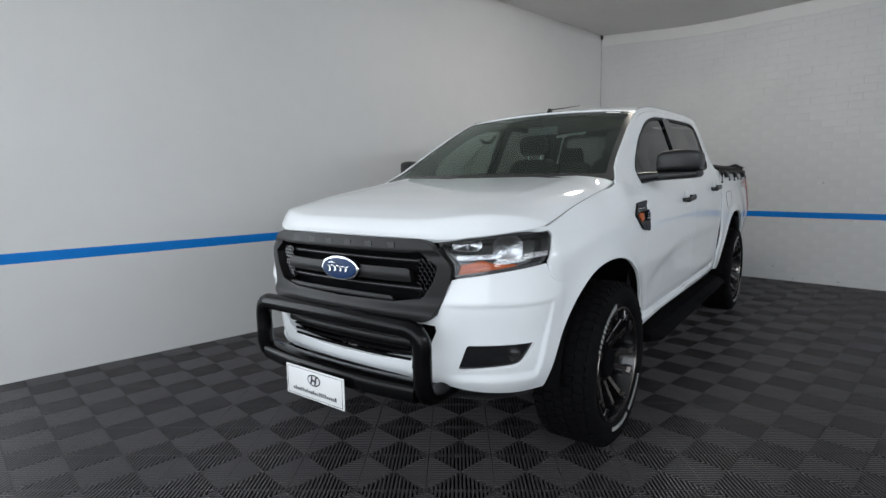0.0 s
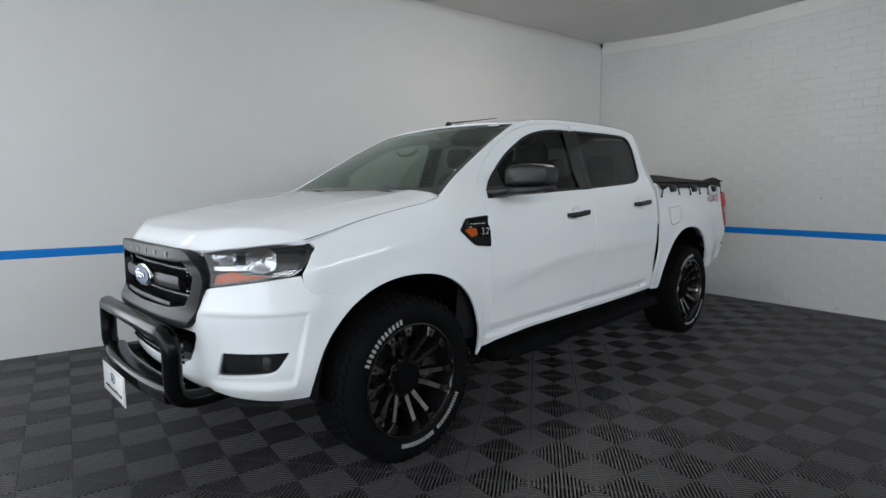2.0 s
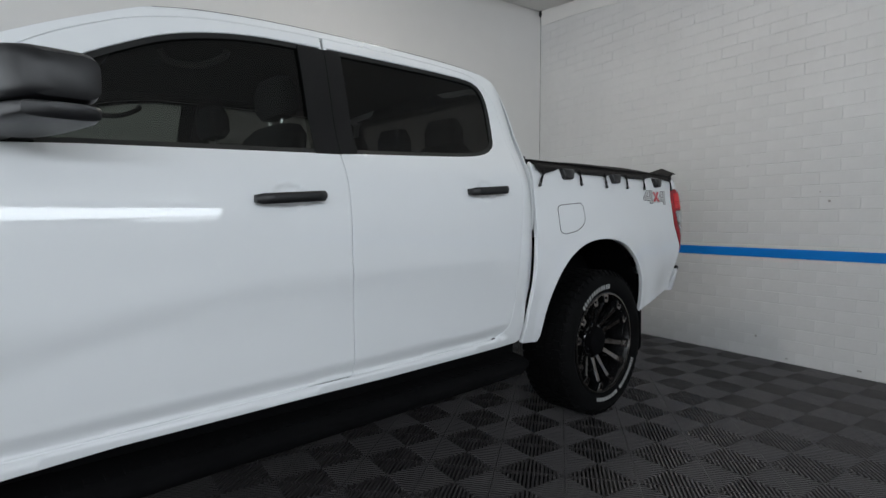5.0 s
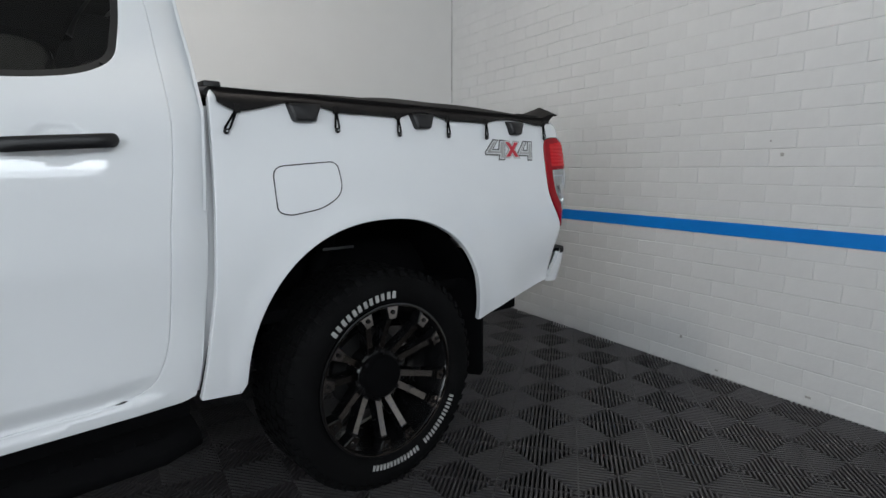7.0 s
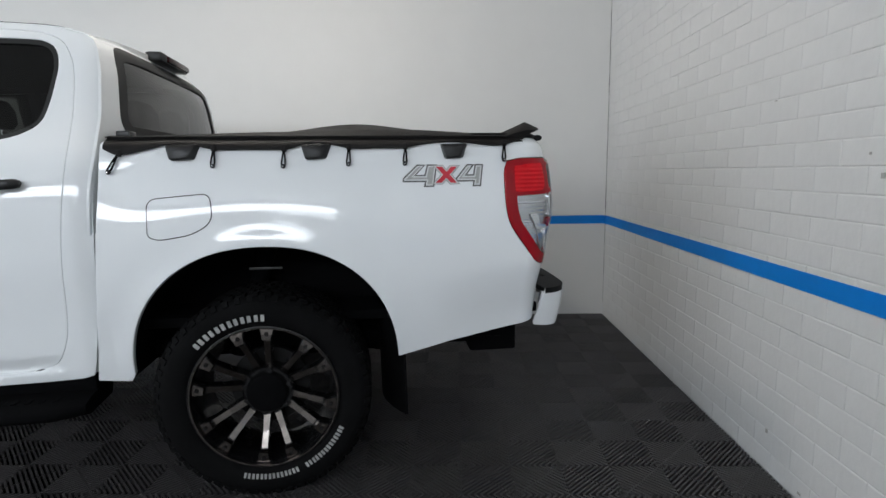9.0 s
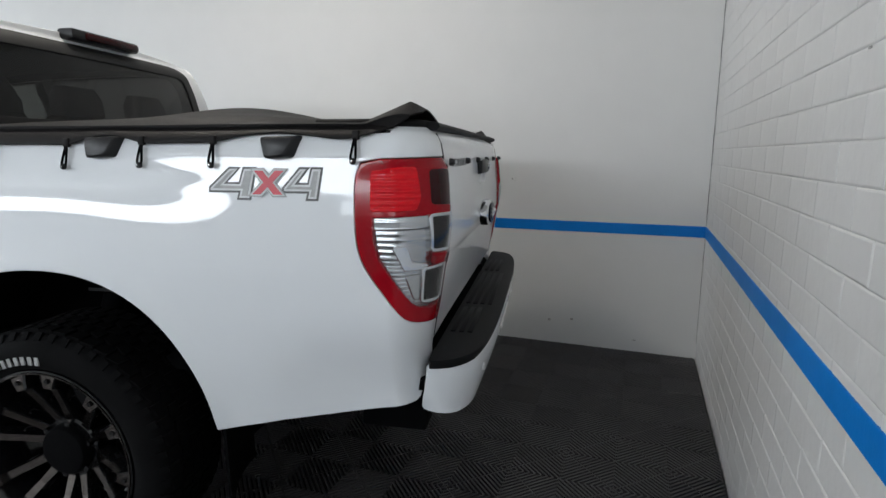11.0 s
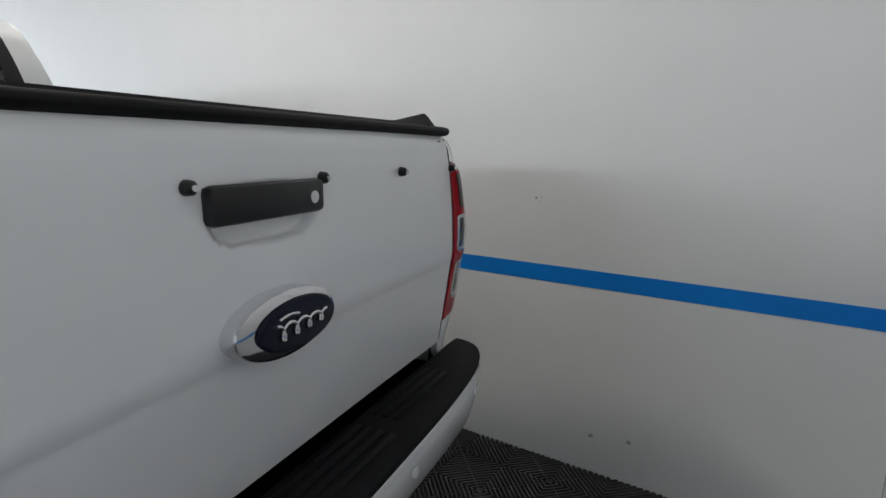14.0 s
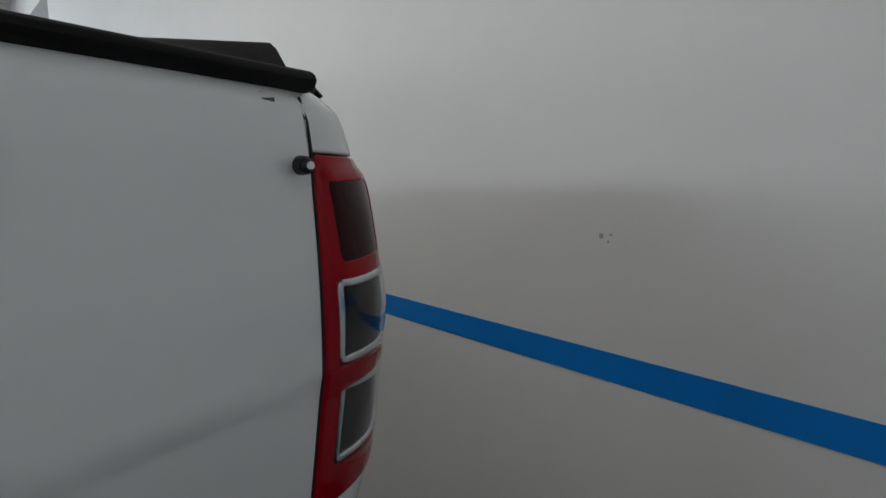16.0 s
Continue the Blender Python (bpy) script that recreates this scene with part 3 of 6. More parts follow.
ROOF_EDGE = cr([(-.50, 1.690), (-.38, 1.716), (-.2, 1.739), (0, 1.752), (.25, 1.760), (.5, 1.762), (.75, 1.757), (.92, 1.743), (1.0, 1.722)])
BACK_EDGE = cr([(1.0, 1.722), (1.035, 1.69), (1.060, 1.62), (1.075, 1.50), (1.083, 1.38), (1.083, 1.29), (1.070, 1.15), (1.062, .95), (1.052, .78), (1.026, .56), (1.008, .482)])
CAB_SIDE = SCREEN_EDGE[:-1] + ROOF_EDGE[:-1] + BACK_EDGE + [(.97, .472), (.58, .463), (.25, .456), (-.1, .454), (-.65, .446), (-.95, .428), (-1.06, .412)] + cr([(-1.075, .50), (-1.078, .62), (-1.070, .8), (-1.060, 1.0), (-1.060, 1.10), (-1.075, 1.20), (-1.20, 1.235)])
DOORWAY = F_DOOR[:F_DOOR.index((.088, 1.725)) + 1] + R_DOOR[:R_DOOR.index((.0915, .4935)) + 1] + [(-.4, .4835)]
panel("cab_side", side, CAB_SIDE, WHITE, truck, [offset(DOORWAY, -.0070)], .016, mirror=True)
def cup(cx, cz):
    return lambda u, z: -.009 * (1 - step(.55, 1.0, np.hypot((u - cx) / .066, (z - cz) / .050)))


front_doors = panel("front_door", side, F_DOOR, WHITE, truck, [F_WIN], .012, mirror=True, lift=cup(-.158, 1.117))
rear_doors = panel("rear_door", side, R_DOOR, WHITE, truck, [R_WIN], .012, mirror=True, lift=cup(.748, 1.170))
# the sill's white lip closes the joint under the doors
LIP = [(-.95, .472), (-.4, .4835), (.083, .493), (.4, .499), (.76, .508), (.83, .515), (.868, .528), (.892, .546)]
panel("sill_lip", side, [(x, z - .016) for x, z in LIP] + [(x, z + .012) for x, z in LIP[::-1]], WHITE, truck, (), .012, 0, mirror=True, off=-.007)
# the joints behind: a dark seal a little way in
for outline in (F_DOOR, R_DOOR):
    panel("door_seal", side, offset(outline, -.030), SEAL, truck, [offset(outline, .028)], .02, 0, mirror=True, off=-.014)

F_GLASS, R_GLASS = offset(F_WIN, .019), offset(R_WIN, .019)
for doors, win, inner, pillar, mat, tint in (
        (front_doors, F_WIN, F_GLASS, [(-.036, 1.270), (.0555, 1.274), (.0912, 1.677), (-.014, 1.672)], GLASS_SIDE, "tinted side window"),
        (rear_doors, R_WIN, R_GLASS, [(.0600, 1.275), (.128, 1.281), (.160, 1.680), (.0955, 1.677)], GLASS_REAR, "dark tinted side window")):
    for nm, poly, holes, m, o, lab in (("window_seal", win, [inner], SEAL, -.005, ""), ("window_pane", offset(win, .008), [], mat, -.012, tint), ("pillar_trim", pillar, [], PILLAR_FILM, .0018, "black pillar cover")):
        pair = panel(nm, side, poly, m, doors[0], holes, .014 if nm == "window_seal" else .02, {"window_pane": 0, "window_seal": .004}.get(nm, .005), off=o, label=lab, mirror=True)
        pair[1].parent = doors[1]
        if nm == "window_pane":
            pair[0].visible_shadow = pair[1].visible_shadow = False


# front fenders
SEAM = cr([(-2.128, .905), (-2.118, .868), (-2.085, .842), (-2.03, .830), (-1.97, .822), arch(0, 128, 128, 0, 1)[0]])
F_ARCH = arch(0, 128, -2, 0, 46)
FENDER = ([(-2.095, 1.058)] + cr([(-2.0, 1.082), (-1.87, 1.117), (-1.74, 1.146), (-1.56, 1.180), (-1.42, 1.207), (-1.35, 1.228), (-1.322, 1.250)])[:] + cr([(-1.20, 1.229), (-1.082, 1.196), (-1.066, 1.10), (-1.066, 1.0), (-1.076, .8), (-1.084, .62), (-1.081, .50), (-1.070, .412)])
          + F_ARCH[::-1] + SEAM[::-1] + cr([(-2.128, .925), (-2.08, 1.0), (-2.052, 1.030), (-2.060, 1.046)]))
fenders = panel("front_fender", side, FENDER, WHITE, truck, (), .016, mirror=True)


# nose: a plan line round the front, by its length from the middle
NOSE_Y = np.array([0, .12, .24, .36, .46, .53, .59, .65, .71, .765, .805, .832, .850, .862])
NOSE_X = np.array([-2.475, -2.474, -2.468, -2.457, -2.440, -2.422, -2.398, -2.362, -2.312, -2.25, -2.18, -2.10, -2.02, -1.90])
_t = np.linspace(0, 1, 200)
_k = np.linspace(0, 1, len(NOSE_Y))
_yy, _xx = spl(_k, NOSE_Y)(_t), spl(_k, NOSE_X)(_t)
_len = np.concatenate(([0], np.cumsum(np.hypot(np.diff(_yy), np.diff(_xx)))))
BUMP_OUT = spl([.36, .42, .50, .58, .68, .765, .775, .80, .86, .92, 1.0, 1.06], [-.075, -.03, .0, .010, .018, .022, .0215, .017, .006, -.004, -.028, -.058])


def nose(u, z):
    u, z = np.asarray(u, float), np.asarray(z, float)
    a = np.abs(u)
    y, x = np.interp(a, _len, _yy), np.interp(a, _len, _xx)
    y2, x2 = np.interp(a + .02, _len, _yy), np.interp(a + .02, _len, _xx)
    y1, x1 = np.interp(a - .02, _len, _yy), np.interp(a - .02, _len, _xx)
    ty, tx = y2 - y1, x2 - x1
    n = np.hypot(ty, tx) + 1e-9
    o = BUMP_OUT(z)
    x, y = x - ty / n * o, y + tx / n * o
    w = step(-2.16, -2.02, x)
    y = y * (1 - w) + half_width(x, z) * w
    return x, -np.sign(u) * y, z + 0 * u


def nose_u(y):
    return float(np.interp(y, _yy, _len))


def nose_ux(x):
    return float(np.interp(x, _xx, _len))


# front bumper with the wide lower opening, the lamp recesses and the raised upper ledge
AR = [(nose_ux(x), z) for x, z in arch(0, 176, 128, .0, 20)]
right = ([(0, .690), (nose_u(.44), .692), (nose_u(.485), .705), (nose_u(.515), .775), (nose_u(.555), .862), (nose_u(.575), .868)]
         + [(nose_u(.70), .888), (nose_u(.80), .908), (nose_ux(-2.135), .914)] + [(nose_ux(x), z - .004) for x, z in SEAM[4:]] + AR[::-1]
         + cr([(nose_ux(-2.09), .390), (nose_ux(-2.16), .376), (nose_u(.74), .378), (nose_u(.62), .396), (nose_u(.50), .420), (nose_u(.25), .436), (0, .438)]))
BUMPER = right + [(-u, z) for u, z in right[::-1]][1:-1]
intake_r = [(0, .496), (nose_u(.2), .499), (nose_u(.36), .514), (nose_u(.43), .545), (nose_u(.47), .60), (nose_u(.495), .655), (nose_u(.490), .680), (nose_u(.44), .684), (0, .683)]
INTAKE = intake_r + [(-u, z) for u, z in intake_r[::-1]][1:-1]
FOG = rounded([(nose_u(.562), .480), (nose_u(.772), .500), (nose_u(.806), .600), (nose_u(.602), .600)], [.02, .035, .022, .015])


def bump_detail(u, z):
    a = np.abs(u)
    ua, ub = nose_u(.56), nose_u(.82)
    right_side = 1 - step(ub - .010, ub + .012, a - .20 * (z - .62))
    ledge = step(ua - .07, ua + .03, a) * right_side
    hollow = step(.772, .750, z) * (.45 + .55 * step(.75, .62, z)) * step(.435, .475, z)
    return -.016 * ledge * hollow


front_bumper = panel("front_bumper", nose, BUMPER, WHITE, truck, [INTAKE, FOG, [(-u, z) for u, z in FOG]], .009, .034, out=(-1, 0, 0), lift=bump_detail)
for sgn in (1, -1):
    fp = [(sgn * u, z) for u, z in FOG]
    panel("fog_recess", nose, fp, BLACK_GLOSS, front_bumper, (), .016, .004, (-1, 0, 0), off=-.030, label="black fog lamp surround")
    fx, fy, fz = (float(q) for q in nose(np.array(sgn * nose_u(.735)), np.array(.562)))
    bm = bmesh.new()
    bmesh.ops.create_uvsphere(bm, u_segments=20, v_segments=10, radius=.032)
    bmesh.ops.transform(bm, matrix=pose(fx + .028, fy, fz) @ Matrix.Diagonal((.45, 1, 1, 1)), verts=bm.verts)
    part("fog_lamp", bm, CLEAR, front_bumper, "clear round fog lamp")
# lower intake: black back with a cross bar and fine slats
panel("intake_back", nose, offset(INTAKE, -.02), BLACK_MATT, front_bumper, (), .04, 0, (-1, 0, 0), off=-.10)
for z in (.520, .545, .570, .625, .645):
    tube("intake_slat", [tuple(float(q) for q in nose(np.array(u), np.array(z))) for u in np.linspace(-.37, .37, 15)], .006, BLACK_MATT, front_bumper)
tube("intake_bar", [(x + .01, y, z) for x, y, z in [tuple(float(q) for q in nose(np.array(u), np.array(.598))) for u in np.linspace(-.40, .40, 15)]], .022, GREY_PLASTIC, front_bumper, "dark grey intake cross bar")
# black lower edge under the bumper
panel("lower_valance", nose, [(-nose_u(.80), .40), (-nose_u(.60), .43), (0, .445), (nose_u(.60), .43), (nose_u(.80), .40), (nose_u(.78), .335), (0, .34), (-nose_u(.78), .335)], BLACK_PLASTIC, truck, (), .03, .01, (-1, 0, 0), off=-.035)

# grille: heavy frame, name band, two bars, mesh at the flanks
grille = new("grille")
grille.parent = truck
tagged(grille, "dark grey plastic radiator grille")
G_OUT = [(.0, 1.022), (.43, 1.022), (.475, 1.008), (.553, .938), (.566, .90), (.532, .79), (.492, .712), (.46, .698), (.0, .698)]
G_OUT = rounded(G_OUT + [(-y, z) for y, z in G_OUT[::-1]][1:-1], .02, 3)
G_IN = [(.0, .970), (.40, .970), (.43, .978), (.515, .920), (.498, .855), (.448, .785), (.315, .764), (.0, .758)]
G_IN = rounded(G_IN + [(-y, z) for y, z in G_IN[::-1]][1:-1], .012, 3)


def grille_at(h):
    def f(u, z):
        x = np.interp(np.abs(u), _yy, _xx)
        return x - h - .10 * np.clip(.80 - z, 0, .12) + .12 * np.clip(z - .93, 0, .2), u + 0 * z, z + 0 * u
    return f


frame_bulge = lambda u, z: .016 * step(.0, .6, np.clip((.77 - z) / .08, 0, 1)) + .008 * step(.96, .985, z)
panel("grille_frame", grille_at(.028), G_OUT, GREY_PLASTIC, grille, [G_IN], .012, .055, (-1, 0, 0), lift=frame_bulge, label="satin dark grey grille frame")
panel("grille_back", grille_at(-.07), offset(G_IN, -.02), BLACK_MATT, grille, (), .05, 0, (-1, 0, 0))
for y0, y1, z0, z1, nm, h in ((-.385, .395, .848, .900, "grille_bar", .012), (-.30, .40, .762, .782, "lower_bar", .012)):
    panel(nm, grille_at(h), rounded([(y0, z0), (y1, z0), (y1 - .01, z1), (y0 + .01, z1)], .008, 3), GREY_PLASTIC, grille, (), .012, .03, (-1, 0, 0), lift=(lambda u, z, a=z0, b=z1: .006 * np.sin(np.pi * np.clip((z - a) / (b - a), 0, 1))), label="ribbed dark grey grille bar")
for z in (.930, .815):
    tube("grille_slat", [(float(np.interp(abs(y), _yy, _xx)) + .03, y, z) for y in np.linspace(-.43, .43, 15)], .009, BLACK_PLASTIC, grille)
for sgn in (1, -1):
    items = []
    for i in range(9):
        for j in range(5):
            y, z = sgn * (.405 + .021 * j + (.010 if i % 2 else 0)), .80 + .0165 * i
            x = float(np.interp(abs(y), _yy, _xx)) + .012
            for a in (0, 60, 120):
                s_, c_ = math.sin(radians(a)), math.cos(radians(a))
                items.append(((x, y + .0095 * -s_, z + .0095 * c_), (.006, 0, 0), (0, .0055 * c_, .0055 * s_), (0, -.0013 * s_, .0013 * c_)))
    boxes("mesh_insert", items, BLACK_GLOSS, grille, "black honeycomb mesh")
# six raised blocks of the pressed name along the top band
for y in (.30, .18, .06, -.06, -.18, -.30):
    boxes("letter_block", [((float(np.interp(abs(y), _yy, _xx)) - .036 + .12 * .066, y, .996), (.0016, 0, 0), (0, .020, 0), (0, 0, .011))], BLACK_PLASTIC, grille)


def oval(name, a, b, m, depth, mat, parent, label="", n=40, dome=.3):
    """A domed oval plate: half axes a (y) and b (z), facing -x before the turn m."""
    prof = [(1, 0), (1, .6), (.97, .9), (.9, 1), (.6, 1 + dome * .6), (.3, 1 + dome * .9)]
    rings = [[m @ Vector((-depth * h, a * s * math.cos(t * math.tau / n), b * s * math.sin(t * math.tau / n))) for t in range(n)] for s, h in prof]
    return loft(name, rings, mat, parent, label)


def script_mark(name, m, k, mat, parent, label=""):
    """A plain looping stroke in place of the maker's script."""
    line = []
    for t in np.linspace(0, 1, 66):
        swing = math.tau * 4 * t
        line.append(m @ Vector((-.001, k * (.068 - .136 * t - .011 * math.sin(swing)), k * (-.004 + .004 * t + (.015 - .006 * t) * math.cos(swing)))))
    first = tube(name, line, .0036 * k, mat, parent, label, 6)
    tube(name, [m @ Vector((-.001, k * (.060 - .05 * t), k * (.020 + .004 * math.sin(math.pi * t)))) for t in np.linspace(0, 1, 8)], .0030 * k, mat, parent, "", 6)
    return first


bm_ = pose(-2.492, -.006, .879)
badge = oval("front_badge", .118, .054, bm_, .016, CHROME, grille, "oval chrome rimmed blue badge")
oval("badge_field", .107, .045, bm_ @ pose(-.0165, 0, 0), .004, BLUE_BADGE, badge, "blue enamel badge field")
script_mark("badge_stroke", bm_ @ pose(-.0225, 0, 0), 1.0, SILVER, badge)

# headlamps
for sgn in (1, -1):
    hl = [(nose_u(.474), 1.016), (nose_u(.62), 1.030), (nose_u(.74), 1.042), (nose_ux(-2.135), 1.052), (nose_ux(-2.085), 1.048), (nose_ux(-2.078), 1.032), (nose_ux(-2.100), .985), (nose_ux(-2.140), .930), (nose_ux(-2.165), .918), (nose_u(.70), .893), (nose_u(.575), .872), (nose_u(.557), .880), (nose_u(.560), .925)]
    hl = [(sgn * u, z) for u, z in rounded(hl, .012, 3)]
    lamp = panel("headlamp", nose, hl, LAMP_SHELL, truck, (), .02, .03, (-1, 0, 0), off=-.045, label="black-housed halogen headlamp with amber indicator")
    panel("lamp_wall", nose, hl, BLACK_PLASTIC, lamp, [offset(hl, .010)], .009, .05, (-1, 0, 0), off=-.003)
    panel("lens", nose, offset(hl, .002), CLEAR, lamp, (), .02, 0, (-1, 0, 0), off=.003, label="clear headlamp lens").visible_shadow = False
    for y, z, r, nm, lab in ((.742, .982, .062, "main_reflector", "bright round headlamp reflector"), (.604, .998, .044, "high_beam_reflector", "bright headlamp reflector")):
        p = Vector([float(q) for q in nose(np.array(sgn * nose_u(y)), np.array(z))])
        q = Vector([float(q) for q in nose(np.array(sgn * (nose_u(y) + .01)), np.array(z))])
        t = (q - p).normalized()
        nrm = Vector((t.y, -t.x, 0)) if (Vector((t.y, -t.x, 0))).x < 0 else Vector((-t.y, t.x, 0))
        rings = []
        for rr, dd in ((1.0, -.022), (.90, -.024), (.75, -.029), (.55, -.035), (.35, -.039), (.15, -.042)):
            sq = lambda v: math.copysign(abs(v)**.72, v)
            rings.append([p + nrm * dd + r * rr * ((1.35 if nm[0] == "h" else 1.0) * sq(math.cos(a)) * t + sq(math.sin(a)) * (.62 if nm[0] == "h" else .84) * Vector((0, 0, 1))) for a in np.linspace(0, math.tau, 28, endpoint=False)])
        loft(nm, rings, REFLECTOR, lamp, lab, caps=False)
        bm = bmesh.new()
        bmesh.ops.create_uvsphere(bm, u_segments=12, v_segments=8, radius=.007, matrix=Matrix.Translation(p - nrm * .036))
        part("bulb", bm, REFLECTOR, lamp)
    amber = [(nose_u(.578), .884), (nose_u(.585), .922), (nose_u(.66), .938), (nose_u(.70), .925), (nose_u(.76), .922), (nose_u(.755), .914), (nose_u(.66), .895)]
    panel("indicator", nose, [(sgn * u, z) for u, z in amber], AMBER, lamp, (), .01, .012, (-1, 0, 0), off=-.016, label="amber indicator section")
    panel("chrome_fin", nose, [(sgn * u, z) for u, z in [(nose_u(.57), .944), (nose_u(.70), .950), (nose_u(.70), .966), (nose_u(.56), .960)]], REFLECTOR, lamp, (), .01, .01, (-1, 0, 0), off=-.018)

# bonnet
HX_F = spl([0, .2, .4, .48, .54, .60, .65, .70, .75, .80], [-2.452, -2.450, -2.436, -2.412, -2.386, -2.350, -2.316, -2.262, -2.190, -2.100])
HZ_F = spl([0, .4, .48, .54, .6, .7, .8], [1.030, 1.027, 1.024, 1.026, 1.034, 1.046, 1.064])
HX_R = spl([0, .3, .55, .7, .8], [-1.40, -1.385, -1.36, -1.33, -1.296])
H_C = spl([-2.5, -2.42, -2.3, -2.1, -1.8, -1.5, -1.3], [1.062, 1.085, 1.125, 1.168, 1.214, 1.254, 1.280])
H_E = spl([-2.5, -2.12, -2.0, -1.87, -1.74, -1.56, -1.40, -1.34], [1.0, 1.060, 1.086, 1.120, 1.149, 1.183, 1.213, 1.236])


def bonnet_at(s, v):
    a = np.abs(v)
    y = v * (.795 + 0 * s)
    x = HX_F(a * .8) * (1 - s) + HX_R(a * .8) * s
    q = .10 * a**2 + .90 * a**9
    top = H_C(x) - (H_C(x) - H_E(x)) * q
    top = top + .003 * np.exp(-((a - .76) / .06)**2) * step(.05, .5, s)
    w = 1 - (1 - np.clip(s / .065, 0, 1))**2.0
    return x, y, HZ_F(a * .8) * (1 - w) + np.maximum(top, HZ_F(a * .8)) * w


for sgn in (-1, 1):
    tube("bonnet_joint", [tuple(float(q) for q in bonnet_at(np.array(s), np.array(sgn * 1.0))) for s in np.linspace(.0, 1.0, 30)], [.0019 - .0011 * k / 29 for k in range(30)], SEAL, truck, "", 6)
panel("bonnet", bonnet_at, [(0, -1), (1, -1), (1, 1), (0, 1)], WHITE, truck, (), .0125, .02, (0, 0, 1))

# roof, cowl, windscreen
EDGE_Z = spl(*zip(*[q for q in ROOF_EDGE[::6]]))
def roof_at(x, v):
    zt = EDGE_Z(x)
    yb = half_width(x, zt)
    front = .035 * (1 - np.abs(v)**2) * step(.1, -.5, x)
    return x - front, v * yb, zt + .030 * (1 - np.abs(v)**2.4)


panel("roof", roof_at, [(-.50, -1), (1.0, -1), (1.0, 1), (-.50, 1)], WHITE, truck, (), .025, .01, (0, 0, 1))
for sgn in (-1, 1):
    tube("roof_channel", [(x, sgn * (float(half_width(x, EDGE_Z(x))) - .004), float(EDGE_Z(x)) + .000) for x in np.linspace(-.48, .97, 30)], .0035, SEAL, truck, sides=6)

SE = np.array(SCREEN_EDGE)
def screen_at(s, v):
    x0, z0 = np.interp(s, np.linspace(0, 1, len(SE)), SE[:, 0]), np.interp(s, np.linspace(0, 1, len(SE)), SE[:, 1])
    yb = half_width(x0, z0) - .006
    a2 = 1 - np.abs(v)**2
    return x0 - (.055 * (1 - s) + .035 * s) * a2, v * yb, z0 + (.004 * (1 - s) + .024 * s) * a2 + .008 * np.sin(np.pi * s) * a2


SCREEN = [(0.01, -.995), (.995, -.995), (.995, .995), (0.01, .995)]
panel("windscreen", screen_at, SCREEN, GLASS_FRONT, truck, (), .05, 0, (-1, 0, 1), off=-.004, label="clear greenish windscreen").visible_shadow = False
panel("windscreen_border", screen_at, SCREEN, BLACK_GLOSS, truck, [rounded([(.085, -.950), (.955, -.945), (.955, .945), (.085, .950)], .03)], .0125, .004, (-1, 0, 1), off=-.002, label="black printed windscreen border")
panel("registration_sticker", screen_at, rounded([(.915, -.86), (.955, -.86), (.955, -.72), (.915, -.72)], .004), PLATE_WHITE, truck, (), .01, .001, (-1, 0, 1), off=.001)
def cowl_at(u, v):
    a = np.abs(v)
    x = HX_R(a * .8) * (1 - u) + (-1.318 - .085 * (1 - a**2)) * u
    return x + .02 * u, v * .80, 1.262 - .012 * a**2 - .012 * u + 0 * x
panel("cowl", cowl_at, [(-.3, -.90), (1.2, -.90), (1.2, .90), (-.3, .90)], BLACK_PLASTIC, truck, (), .05, .01, (0, 0, 1))
for y0, y1, lean in ((-.62, -.02, .05), (.05, .62, .04)):
    wiper = tube("wiper", [(-1.42 + .04 * abs(y0 + y1) / 2 + lean * t, y0 + (y1 - y0) * t, 1.254 - .014 * abs(y0 + (y1 - y0) * t) + .010 * t) for t in np.linspace(0, 1, 10)], .008, BLACK_MATT, truck, "black windscreen wiper", 8)
    tube("wiper_arm", [(-1.42, y0, 1.246), (-1.41, y0 + .15, 1.266), (-1.39 + lean * .5, y0 + .3, 1.268)], .007, BLACK_PLASTIC, wiper, "", 8)

# back of the cab
BACK_X = spl([.9, 1.15, 1.29, 1.38, 1.50, 1.62, 1.69, 1.722], [1.055, 1.070, 1.083, 1.083, 1.075, 1.060, 1.035, 1.0])
def back_at(y, z):
    e = np.abs(y) / half_width(np.full_like(np.asarray(y, float), 1.05), z)
    return BACK_X(z) + .036 * (1 - np.clip(e, 0, 1)**3), y + 0 * z, z + 0 * y
B_OUT = [(float(half_width(1.04, z)) - .002, z) for z in np.linspace(1.0, 1.719, 24)]
B_OUT = B_OUT + [(y * k, 1.719 + .028 * (1 - abs(k)**2.4)) for y, k in [(B_OUT[-1][0], q) for q in np.linspace(.9, -.9, 19)]] + [(-y, z) for y, z in B_OUT[::-1]]
R_GL = rounded([(.60, 1.345), (.655, 1.40), (.575, 1.675), (.50, 1.700), (-.50, 1.700), (-.575, 1.675), (-.655, 1.40), (-.60, 1.345)], .05)
cab_back = panel("cab_back", back_at, B_OUT, WHITE, truck, [R_GL], .02, .01, (1, 0, 0))
panel("rear_window_seal", back_at, offset(R_GL, -.006), SEAL, cab_back, [offset(R_GL, .045)], .012, .004, (1, 0, 0), off=.002)
panel("rear_window", back_at, R_GL, GLASS_REAR, cab_back, (), .04, 0, (1, 0, 0), off=-.004, label="dark tinted rear window").visible_shadow = False
brake = block("brake_lamp", (1.020, -.165, 1.722), (1.096, .205, 1.766), BLACK_PLASTIC, truck, "black high-mounted brake lamp", .012)
block("brake_lens", (1.065, -.10, 1.728), (1.105, .195, 1.757), DARK_RED, brake, "dark red lens", .008)

